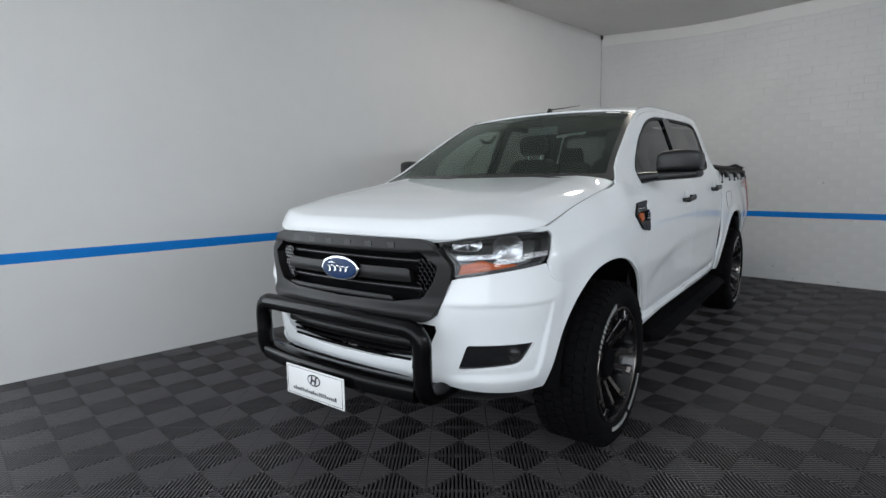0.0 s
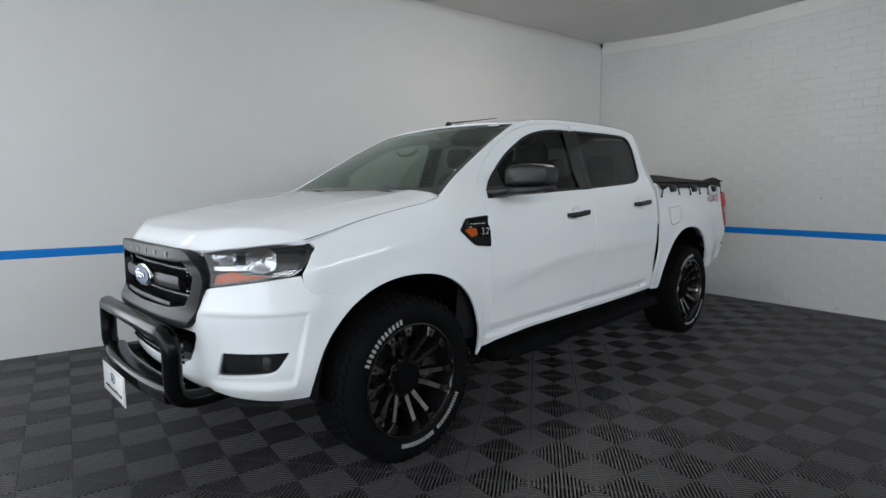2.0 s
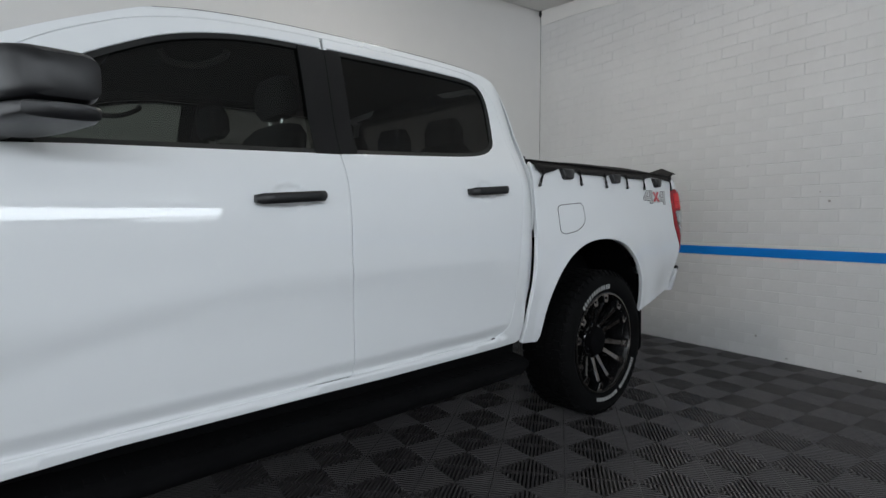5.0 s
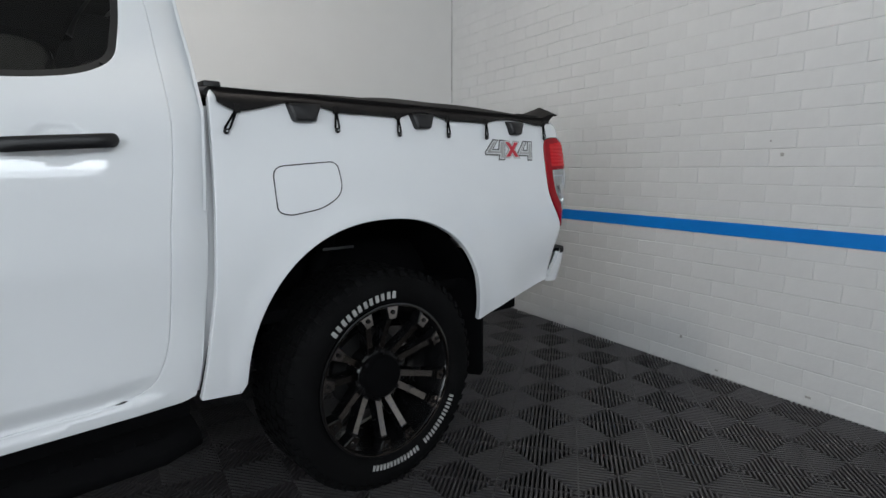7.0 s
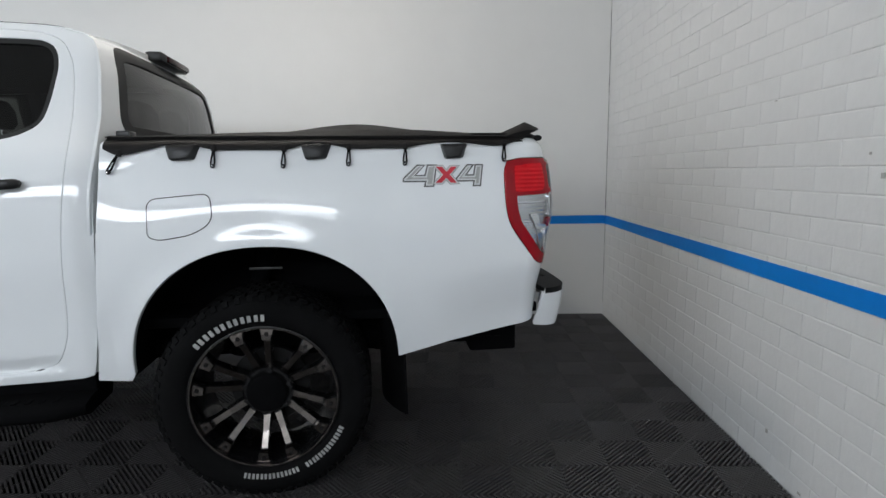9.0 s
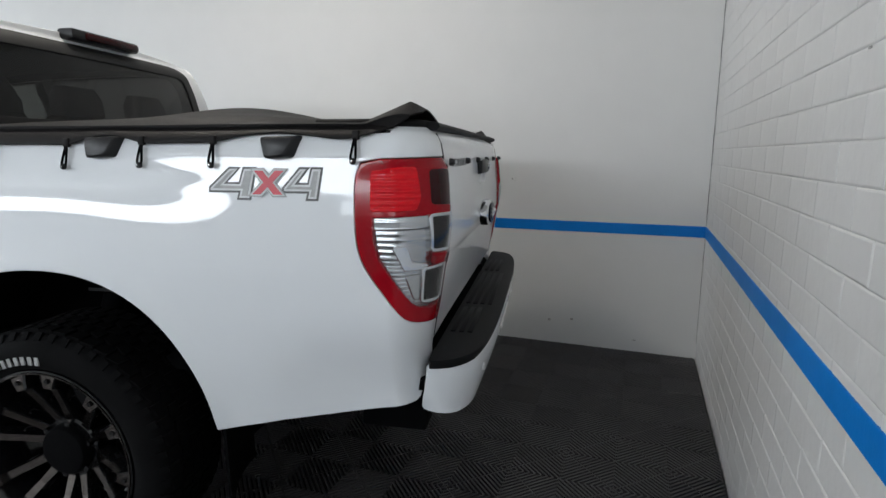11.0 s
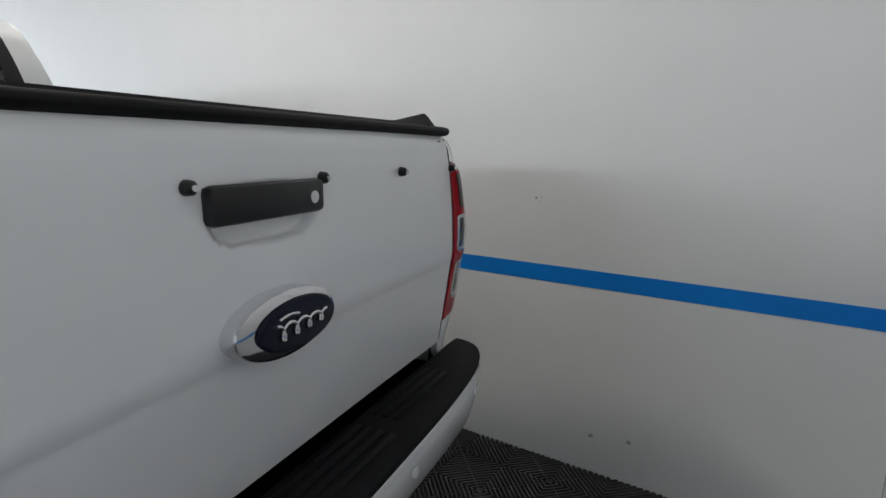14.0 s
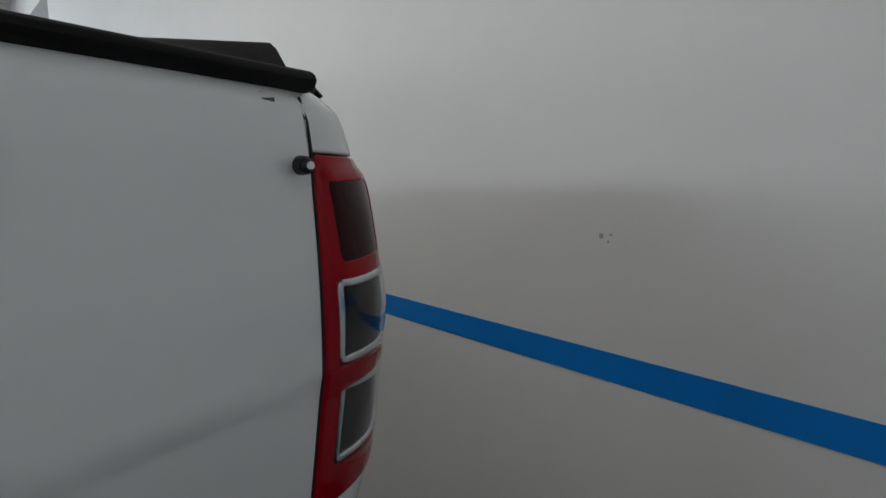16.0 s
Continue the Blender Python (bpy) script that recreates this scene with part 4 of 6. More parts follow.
# aerial
aerial = block("aerial_base", (-.515, -.035, 1.706), (-.435, -.002, 1.758), BLACK_PLASTIC, truck, "black roof aerial base", .012, (.5, .6))
tube("aerial_rod", [(-.47, -.018, 1.748), (-.2, -.016, 1.79), (.07, -.014, 1.835)], [.006, .004, .0025], BLACK_PLASTIC, aerial, "thin black aerial rod", 8)

# ---- load bed ----
BED_END, CORNER_R, BED_IN = 2.615, .120, .716
TG_X = spl([.74, .80, .90, .96, .985, 1.003, 1.03, 1.10, 1.20, 1.27, 1.31, 1.335], [2.7150, 2.7245, 2.7400, 2.7490, 2.7530, 2.7570, 2.758, 2.757, 2.750, 2.742, 2.730, 2.705])


def bed_at(u, z):
    """The bed's side, round the rear corner and on to the tailgate's edge, by length u and height z."""
    u, z = np.asarray(u, float), np.asarray(z, float)
    x = np.minimum(u, BED_END)
    w = half_width(np.maximum(x, 1.097), z) - .046 * step(2.22, 2.62, x) * step(.86, .60, z)
    a = np.clip((u - BED_END) / CORNER_R, 0, math.pi / 2)
    over = np.clip(u - BED_END - CORNER_R * math.pi / 2, 0, 1)
    ex = x + (TG_X(z) - .010 - BED_END) * np.sin(a)
    ey = w - CORNER_R * (1 - np.cos(a)) - over * np.clip((w - CORNER_R - BED_IN) / .075, 0, 3)
    return ex, -ey, z + 0 * u


U_END = BED_END + CORNER_R * math.pi / 2 + .075
R_ARCH = arch(1, 178, 4, 0, 48)
LAMP = (cr([(2.552, 1.240), (2.540, 1.21), (2.539, 1.146), (2.544, 1.063), (2.557, 1.007), (2.584, .959), (2.619, .911), (2.650, .871), (2.674, .849), (2.705, .837), (2.75, .829), (2.81, .820), (U_END, .812)]) + [(U_END, 1.255), (2.75, 1.254), (2.60, 1.250)])
BED = ([(1.101, 1.312), (1.110, 1.326), (2.60, 1.336), (2.70, 1.338), (U_END - .01, 1.338), (U_END, 1.334), (U_END, 1.260)] + [(2.75, 1.259), (2.60, 1.255), (2.547, 1.245)]
       + [(u - .004 if u < 2.64 else u, z - .004) for u, z in LAMP[1:73]] + [(U_END, .715), (2.790, .712), (2.775, .700), (2.762, .679), (2.735, .634), (2.718, .602), (2.703, .595), (2.666, .590), (2.60, .582), (2.47, .563), (2.32, .542), (2.16, .505)] + R_ARCH[::-1]
       + [(1.135, .452), (1.026, .462), (1.043, .56), (1.070, .78), (1.081, .95), (1.093, 1.15)])
bed_sides = panel("bed_side", bed_at, BED, WHITE, truck, (), .016, mirror=True, hem=.02)
panel("bed_gap", bed_at, [(1.05, 1.29), (1.11, 1.30), (1.09, .95), (1.07, .7), (1.03, .47), (.97, .47), (1.02, .7), (1.03, .95)], WHITE, truck, (), .03, 0, mirror=True, off=-.044)

# fuel flap: a joint round a flush lid
FUEL = rounded([(1.250, 1.116), (1.462, 1.134), (1.472, 1.035), (1.40, .990), (1.29, .974), (1.252, .985)], [.035, .03, .04, .06, .06, .03], 6)
flap = panel("fuel_flap", bed_at, offset(FUEL, .001), WHITE, bed_sides[0], (), .02, .0, off=.0012, label="flush white fuel flap")
tube("flap_joint", [(x, -float(half_width(x, z)) - .0006, z) for x, z in FUEL], .0019, SEAL, flap, "", 6, closed=True)

# tail lamps
for k, sgn in ((0, 1), (1, -1)):
    def both(name, poly, mat, parent, off, holes=(), hem=.006, label="", cell=.012, lift=None):
        ob = panel(name, bed_at, poly, mat, parent, holes, cell, hem, off=off, label=label, mirror=True, lift=lift)
        bpy.data.objects.remove(ob[1 - k])
        return ob[k]
    E_ = U_END
    clear_area = rounded([(2.583, 1.108), (2.72, 1.114), (2.848, 1.114), (2.848, 1.008), (2.744, 1.012), (2.744, .988), (2.838, .987), (2.838, .877), (2.760, .869), (2.713, .876), (2.691, .886), (2.666, .912), (2.634, .955), (2.601, 1.004), (2.588, 1.052)], .006, 3)
    lamp = both("tail_lamp", LAMP, DARK_RED, truck, -.006, [clear_area], hem=.03, label="tall wrap-round red and clear tail lamp")
    crown = lambda u, z: .010 * step(2.60, 2.70, u) * (1 - step(2.80, 2.87, u)) * step(.98, 1.08, z) * (1 - step(1.225, 1.252, z)) + .003 * step(2.54, 2.60, u) * step(.79, .86, z) * (1 - step(1.20, 1.245, z))
    red_holes = rounded([(2.720, 1.134), (2.826, 1.130), (2.830, 1.226), (2.716, 1.226)], .014)
    both("red_lens", offset(LAMP, .004), RED_LENS, lamp, .002, [clear_area, red_holes], .012, "glossy red outer lens", .010, crown)
    both("brake_section", rounded([(2.582, 1.120), (2.686, 1.124), (2.696, 1.155), (2.686, 1.230), (2.580, 1.222)], .010), RED_DEEP, lamp, .0030, (), .004, "bright red ribbed brake section", .008, lambda u, z: crown(u, z) + .0013 * np.sin(z * 420))
    both("dark_window", red_holes, DARK_RED, lamp, .001, (), .004, "dark red square window", .012, crown)
    both("clear_back", clear_area, LAMP_CLEAR, lamp, -.013, (), .004, "silvered clear section", .005, lambda u, z: crown(u, z) + .0006 * np.sin(z * 420) * step(2.76, 2.71, u) + .006 * step(1.075, 1.085, z))
    both("clear_lens", offset(clear_area, .0005), CLEAR, lamp, .0045, (), .002, "clear outer lens", .012, crown).visible_shadow = False
    for sq in ([(2.728, 1.020), (2.842, 1.015), (2.838, 1.111), (2.718, 1.112)], [(2.716, .890), (2.832, .881), (2.830, .984), (2.712, .979)]):
        sq = rounded(sq, .012)
        both("window_frame", sq, SILVER, lamp, .0035, [offset(sq, .0032)], .022, "bright silver frame", .003, crown)
        both("lamp_window", offset(sq, .004), LAMP_DARK, lamp, -.001, (), .004, "smoky square lamp window", .012, crown)
    # fine steps along the outer edge, two stepped housings beside the windows
    for i in range(13):
        z = 1.006 - .0105 * i
        u0 = float(np.interp(z, [.885, .916, .956, 1.004, 1.052], [2.706, 2.67, 2.635, 2.601, 2.588])) + .002
        u1 = u0 + (.055 if z > .965 else .036 if z > .925 else .018)
        both("lens_rib", [(u0, z - .0013), (u1, z - .0013), (u1, z + .0013), (u0, z + .0013)], SILVER, lamp, -.011, (), .005, "", .004, crown)
    both("rib_shade", [(2.600, 1.004), (2.655, 1.010), (2.690, .925), (2.712, .884), (2.704, .882), (2.664, .915), (2.632, .957)], LAMP_DARK, lamp, -.0155, (), .004, "", .006, crown)
    both("upper_housing", rounded([(2.590, 1.078), (2.700, 1.082), (2.700, 1.104), (2.590, 1.100)], .004), SILVER, lamp, -.008, (), .010, "silver upper reflector strip", .006, crown)
    both("lower_housing", rounded([(2.672, .958), (2.722, .960), (2.720, .900), (2.700, .898)], .006), LAMP_CLEAR, lamp, -.004, (), .014, "silver lower reflector box", .006, crown)
    both("divider", rounded([(2.636, 1.033), (2.664, 1.034), (2.682, .993), (2.729, .986), (2.729, .978), (2.666, .976)], .004), SILVER, lamp, -.002, (), .014, "silver lamp divider", .008, crown)
    both("red_bar", [(2.735, .993), (E_ - .006, .974), (E_ - .006, 1.005), (2.735, 1.008)], RED_LENS, lamp, .004, (), .006, "", .01, crown)

# tailgate
GATE_X = spl([.74, .80, .90, .97, .988, 1.0, 1.012, 1.03, 1.10, 1.20, 1.27, 1.31, 1.335], [2.7000, 2.7120, 2.7320, 2.7455, 2.7490, 2.7535, 2.7565, 2.7580, 2.757, 2.750, 2.742, 2.730, 2.705])
def gate_at(y, z):
    return GATE_X(z) + (TG_X(z) - .010 - GATE_X(z)) * (np.abs(y) / .711)**4, y + 0 * z, z + 0 * y
G_POLY = rounded([(-.712, .752), (.712, .752), (.711, .95), (.708, 1.32), (.694, 1.337), (-.694, 1.337), (-.708, 1.32), (-.711, .95)], .012, 3)
scoop = lambda y, z: -.016 * step(0, .55, 1 - (np.abs(y - .006) / .115)**3 - (np.abs(z - 1.195) / .046)**3)
tailgate = panel("tailgate", gate_at, G_POLY, WHITE, truck, (), .0075, .025, (1, 0, 0), lift=scoop)
panel("tailgate_joint", gate_at, offset(G_POLY, -.016), SEAL, truck, [offset(G_POLY, .02)], .02, 0, (1, 0, 0), off=-.02)
handle = block("tailgate_handle", (2.742, -.112, 1.188), (2.768, .124, 1.242), BLACK_PLASTIC, tailgate, "textured black tailgate handle", .010)
bm = bmesh.new()
bmesh.ops.create_cone(bm, segments=20, radius1=.011, radius2=.010, depth=.006, cap_ends=True, matrix=pose(2.769, .090, 1.214, 0, 90))
part("key_lock", bm, SILVER, handle, "round silver key lock")
mb = pose(2.758, .004, 1.034, 0, 0, 180)
rb = oval("rear_badge", .112, .051, mb, .030, CHROME, tailgate, "large chrome oval badge bezel", dome=.15)
oval("badge_field", .088, .039, mb @ pose(-.0325, -.010, -.001), .006, NAVY_BADGE, rb, "dark blue oval field")
script_mark("badge_stroke", mb @ pose(-.0410, -.010, -.001), .85, SILVER, rb)
# dark joints between the tailgate and the bed's corners
for sgn in (-1, 1):
    tube("tailgate_joint", [(float(TG_X(z)) - .0105, sgn * .7138, z) for z in np.linspace(.76, 1.315, 22)], .0030 if sgn < 0 else .0018, SEAL, tailgate, "", 8)
# block lettering stands as plain grey bars
for y in (-.635, -.589, -.543, -.497, -.451, -.405):
    boxes("letter_block", [((float(TG_X(1.238)) + .0006, y + d, 1.238), (.0008, 0, 0), (0, .0042, 0), (0, 0, .0110)) for d in (-.0098, .0098)], GREY_LETTER, tailgate, "grey raised letter bars")
for y in (-.688, -.388, -.132, .140, .420, .688):
    z = 1.241
    x = float(TG_X(z))
    bm = bmesh.new()
    bmesh.ops.create_cone(bm, segments=18, radius1=.0105, radius2=.0095, depth=.010, cap_ends=True, matrix=pose(x + .006, y, z, 0, 90))
    bmesh.ops.create_uvsphere(bm, u_segments=14, v_segments=8, radius=.0088, matrix=pose(x + .009, y, z))
    btn = part("cover_button", bm, BLACK_PLASTIC, tailgate, "black cover fixing button")
    bm = bmesh.new()
    bmesh.ops.create_cone(bm, segments=12, radius1=.0045, radius2=.004, depth=.003, cap_ends=True, matrix=pose(x + .0175, y, z, 0, 90))
    part("button_pin", bm, SILVER, btn)
boxes("paint_chip", [((float(TG_X(1.306)) - .0085, .668, 1.306), (.0006, 0, 0), (0, .0075, .001), (0, 0, .0030)), ((float(TG_X(1.314)) - .0088, .664, 1.314), (.0006, 0, 0), (0, .004, 0), (0, 0, .0010))], CHIP, tailgate, "small chips in the paint")

# rear step bumper: white skin, black tread pad on top
RB_Y = np.array([0, .25, .45, .60, .70, .762, .798, .817, .824, .825])
RB_X = np.array([2.868, 2.867, 2.863, 2.853, 2.838, 2.814, 2.785, 2.752, 2.720, 2.670])
_rk = np.linspace(0, 1, len(RB_Y))
_ry, _rx = spl(_rk, RB_Y)(_t), spl(_rk, RB_X)(_t)
_rl = np.concatenate(([0], np.cumsum(np.hypot(np.diff(_ry), np.diff(_rx)))))
def rbump_at(u, z):
    a = np.abs(u)
    y, x = np.interp(a, _rl, _ry), np.interp(a, _rl, _rx)
    o = -.05 * np.clip((.68 - z) / .14, 0, 1)**1.5 - .008 * step(.70, .715, z)
    k = np.clip(a / _rl[-1], 0, 1)
    tuck = -.070 * np.clip((.715 - z) / .155, 0, 1)**1.3
    return x + o * (1 - k**3), np.sign(u) * (y + tuck * k**6), z + 0 * u
ru = lambda x: float(np.interp(-x, -_rx, _rl))
RB_END = [(ru(2.717), .712), (ru(2.713), .684), (ru(2.704), .634), (ru(2.694), .590), (ru(2.690), .570), (ru(2.696), .561), (ru(2.74), .560)]
RBP_R = RB_END + [(.62, .558), (.30, .566), (.06, .590), (-.03, .625), (-.07, .690)]
RBP_L = [(-.392, .690), (-.412, .625), (-.44, .575), (-.62, .558)] + [(-u, z) for u, z in RB_END[::-1]]
rear_bumper = panel("rear_bumper", rbump_at, RBP_R + RBP_L, WHITE, truck, (), .016, .02, (1, 0, 0), label="white steel step bumper")
PAD = [(2.718, -.70), (2.716, -.76), (2.718, -.812)] + [(x - .004, -y) for x, y in zip(_rx[::-3], _ry[::-3]) if x > 2.722][:-1] + [(x - .004, y) for x, y in zip(_rx[::3], _ry[::3]) if x > 2.722] + [(2.718, .812), (2.716, .76), (2.718, .70)]
def pad_at(x, y):
    return x + 0 * y, y + 0 * x, .728 - .012 * np.clip((x - 2.80) / .08, 0, 1)**2 + 0 * y
step_pad = panel("step_pad", pad_at, PAD, PAD_BLACK, rear_bumper, (), .007, .022, (0, 0, 1), label="ribbed black tread pad")
for x0 in (2.732, 2.758, 2.784, 2.810):
    for y0, y1 in ((-.58, -.31), (-.26, .26), (.31, .58)):
        if x0 < 2.80 or y0 == -.26:
            block("tread_rib", (x0, y0, .724), (x0 + .016, y1, .7315 - (.002 if x0 > 2.80 else 0)), PAD_BLACK, step_pad, "", .002)
plate_m = pose(2.856, -.231, .648, 0, 18, 0)
bm = bmesh.new()
bmesh.ops.create_cube(bm, size=1, matrix=plate_m @ Matrix.Diagonal((.005, .300, .094, 1)))
plate = part("rear_plate", bm, PLATE_WHITE, rear_bumper, "white dealer number plate")
rp = random.Random(5)
items = []
for k in range(20):
    h_ = rp.choice((.009, .009, .013))
    items.append((plate_m @ Vector((.0030, -.130 + .0137 * k, .012 + h_ / 2)), plate_m.to_3x3() @ Vector((.0004, 0, 0)), (0, rp.choice((.004, .005)), 0), plate_m.to_3x3() @ Vector((0, 0, h_ * .8))))
items.append((plate_m @ Vector((.0030, 0, -.026)), plate_m.to_3x3() @ Vector((.0004, 0, 0)), (0, .140, 0), plate_m.to_3x3() @ Vector((0, 0, .0012))))
boxes("plate_print", items, PRINT, plate)
for sgn in (-1, 1):
    block("bumper_bracket", (2.45, sgn * .55 - .05, .40), (2.66, sgn * .55 + .05, .52), BLACK_MATT, truck, "", .01)
tow = block("tow_bar", (2.45, -.04, .44), (2.80, .04, .52), BLACK_MATT, truck, "black tow bar", .008)
panel("bumper_side_gap", bed_at, [(2.68, .60), (2.74, .70), (2.78, .75), (2.86, .75), (2.84, .60), (2.76, .575)], SEAL, truck, (), .03, 0, mirror=True, off=-.03)

# bed rail caps, bed inside and the black tie-down plugs along the sides
for sgn in (-1, 1):
    tube("rail_cap", [(x, sgn * (float(half_width(x, 1.30)) - .040), 1.314) for x in np.linspace(1.12, 2.62, 12)], .030, BLACK_PLASTIC, truck, "black plastic bed rail cap", 12, flat=.35)
for sgn in (-1, 1):
    run = []
    for u in np.linspace(2.42, U_END - .002, 18):
        a = min(math.pi / 2, max(0, (u - BED_END) / CORNER_R))
        x, y, z = (float(q) for q in bed_at(u, 1.330))
        run.append((x - .012 * math.sin(a), sgn * (-y - .012 * math.cos(a)), 1.338))
    tube("corner_cap", run, .0165, PAD_BLACK, truck, "black plastic bed corner cap", 12, flat=.75)
tube("gate_cap", [(2.708, y, 1.334) for y in np.linspace(-.729, .729, 12)], .0205, PAD_BLACK, tailgate, "black plastic tailgate cap", 12, flat=.6)
for cx, w in ((1.375, .118), (1.835, .112), (2.345, .108)):
    for sgn in (1, -1):
        rings = []
        for h, g in ((0, 0), (.024, .002), (.030, .008)):
            poly = rounded([(cx - w / 2 + g, 1.306 - g), (cx + w / 2 - g - h * .25, 1.308 - g), (cx + w / 2 - .020 - g - h * .5, 1.252 + g), (cx - w / 2 + .016 + g, 1.248 + g)], .010, 3)
            rings.append([(x, -sgn * (float(half_width(x, min(z, 1.30))) + h - .002), z) for x, z in poly])
        loft("tie_down_plug", rings, BLACK_PLASTIC, truck, "black plastic tie-down plug")
block("bed_floor", (1.10, -.78, .62), (2.70, .78, .66), BLACK_MATT, truck)
# round parking sensors in the rear bumper
for u in (-.66, -.26, .26, .66):
    sx, sy, sz = (float(q) for q in rbump_at(np.array(u), np.array(.655)))
    ex, ey, _ = (float(q) for q in rbump_at(np.array(u + .02), np.array(.655)))
    turn_ = math.degrees(math.atan2(-(ex - sx), ey - sy))
    bm = bmesh.new()
    bmesh.ops.create_cone(bm, segments=20, radius1=.0125, radius2=.0105, depth=.006, cap_ends=True, matrix=pose(sx + .001, sy, sz, 0, 0, turn_) @ pose(0, 0, 0, 0, 90, 0))
    part("parking_sensor", bm, WHITE, rear_bumper, "white round parking sensor")

# ---- wheels ----
def sector_blocks(word_angles, r0, r1, y, thick):
    """Bars bent to a circle, one for a letter: angle at the middle and its width in degrees."""
    items = []
    for a, w in word_angles:
        t = radians(a)
        c_, s_ = math.cos(t), math.sin(t)
        rm = (r0 + r1) / 2
        items.append(((rm * c_, y, rm * s_), ((r1 - r0) / 2 * c_, 0, (r1 - r0) / 2 * s_), (-rm * radians(w) / 2 * s_, 0, rm * radians(w) / 2 * c_), (0, thick, 0)))
    return items


def wheel(spin, place, word):
    w = new("wheel")
    w.parent = truck
    tagged(w, "black ten-inch wide alloy wheel with all-terrain tyre")
    w.matrix_basis = place
    R, RI, B = .389, .268, .135
    prof = [(RI, .115), (RI + .012, .128), (RI + .03, .137), (.32, .1415), (.345, .139), (.362, .132), (.374, .121), (.381, .108), (.383, .06), (.384, 0), (.383, -.06), (.381, -.108), (.374, -.121), (.345, -.139), (.32, -.1415), (RI + .03, -.137), (RI + .012, -.128), (RI, -.115)]
    tyre = lathe("tyre", [(r, -y) for r, y in prof], RUBBER, w, "black all-terrain tyre with white lettering", 96)
    items = []
    for k in range(54):
        a = radians(k * 360 / 54)
        for row, (yy, ww, da) in enumerate(((-.092, .020, 0), (-.045, .019, 3.2), (0, .018, 0), (.045, .019, 3.2), (.092, .020, 0))):
            b = a + radians(da)
            c_, s_ = math.cos(b), math.sin(b)
            tw = .35 * (1 if row % 2 else -1)
            items.append(((.3845 * c_, yy, .3845 * s_), (.0055 * c_, 0, .0055 * s_), (-.0165 * s_, tw * .012, .0165 * c_), (0, ww, 0)))
        for sd in (-1, 1):
            b = a + radians(1.6)
            c_, s_ = math.cos(b), math.sin(b)
            items.append(((.372 * c_, sd * .1235, .372 * s_), (.010 * c_, -sd * .007, .010 * s_), (-.010 * s_, 0, .010 * c_), (.003 * c_, sd * .004, .003 * s_)))
    boxes("tread", items, RUBBER, tyre, "blocky tread")
    word_a = [(word - 8.8 * i, 6.6) for i in range(6)]
    word_b = [(-27 - 5.6 * i, 4.4) for i in range(7)] + [(-71 - 5.6 * i, 4.4) for i in range(7)]
    # each letter stands as a pair of upright bars
    for letters, r1, gap in ((word_a, .317, 2.1), (word_b, .312, 1.35)):
        for a, w_ in letters:
            boxes("letter_block", sector_blocks([(a - gap, w_ * .36), (a + gap, w_ * .36)], .293, r1, -.1395, .0022), LETTER_WHITE, tyre, "raised white letter bars")
    # rim: barrel, lip, hub
    rim = lathe("rim", [(.274, -.118), (.272, -.128), (.266, -.129), (.261, -.122), (.256, -.10), (.240, -.03), (.225, .05), (.250, .115), (.262, .12)], RIM_BLACK, w, "deep gloss black rim", 96)
    lathe("lip_ring", [(.2665, -.1290), (.2655, -.1320), (.2615, -.1315), (.2605, -.126)], RIM_CUT, rim, "thin machined lip ring", 96)
    lathe("brake_disc", [(.06, .01), (.150, .01), (.150, .035), (.06, .035)], DARK_IRON, w, "dull dark brake disc", 48)
    lathe("hub", [(.0, -.062), (.06, -.062), (.088, -.060), (.094, -.054), (.096, -.03), (.096, .05)], RIM_BLACK, w, "", 40)
    # one spoke: a dished beam with a tinted machined face, a step and a flared, bolted foot at the lip
    def spoke_mesh():
        bm = bmesh.new()
        secs = [(.074, .020, -.056, .05), (.094, .0145, -.060, .045), (.15, .0125, -.080, .042), (.208, .0135, -.104, .04), (.213, .0150, -.105, .04), (.217, .0165, -.124, .045), (.238, .0215, -.1225, .045), (.262, .028, -.119, .035)]
        rows = []
        for x, hw, y0, dp in secs:
            rows.append([bm.verts.new(q) for q in ((x, y0 + dp, -hw * 1.15), (x, y0 + .005, -hw), (x, y0, -hw * .84), (x, y0, hw * .84), (x, y0 + .005, hw), (x, y0 + dp, hw * 1.15))])
        for n_, (a, b) in enumerate(zip(rows, rows[1:])):
            for k in range(5):
                f = bm.faces.new((a[k], a[k + 1], b[k + 1], b[k]))
                if k == 2 and n_ in (1, 2, 4, 5, 6):
                    f.material_index = 1
        bm.faces.new(rows[-1])
        bmesh.ops.create_cone(bm, segments=10, radius1=.0085, radius2=.007, depth=.008, cap_ends=True, matrix=pose(.240, -.124, 0, 90))
        bmesh.ops.recalc_face_normals(bm, faces=bm.faces)
        me = bpy.data.meshes.new("spoke")
        bm.to_mesh(me)
        bm.free()
        me.materials.append(RIM_BLACK)
        me.materials.append(RIM_CUT)
        return me
    sm = spoke_mesh()
    for k in range(6):
        for half in (-12.3, 12.3):
            s_ = new("spoke", sm)
            s_.parent = rim
            s_.matrix_basis = pose(0, 0, 0, 0, -(spin + 60 * k + half), 0)
    cap = lathe("centre_cap", [(0, -.094), (.030, -.0938), (.055, -.092), (.070, -.088), (.076, -.080), (.078, -.05)], BLACK_MATT, w, "gloss black centre cap", 32)
    for k in range(6):
        a = radians(60 * k + 20)
        bm = bmesh.new()
        bmesh.ops.create_cone(bm, segments=6, radius1=.011, radius2=.009, depth=.022, cap_ends=True, matrix=pose(.083 * math.cos(a), -.066, .083 * math.sin(a), 90))
        part("wheel_nut", bm, BLACK_GLOSS, w)
    return w


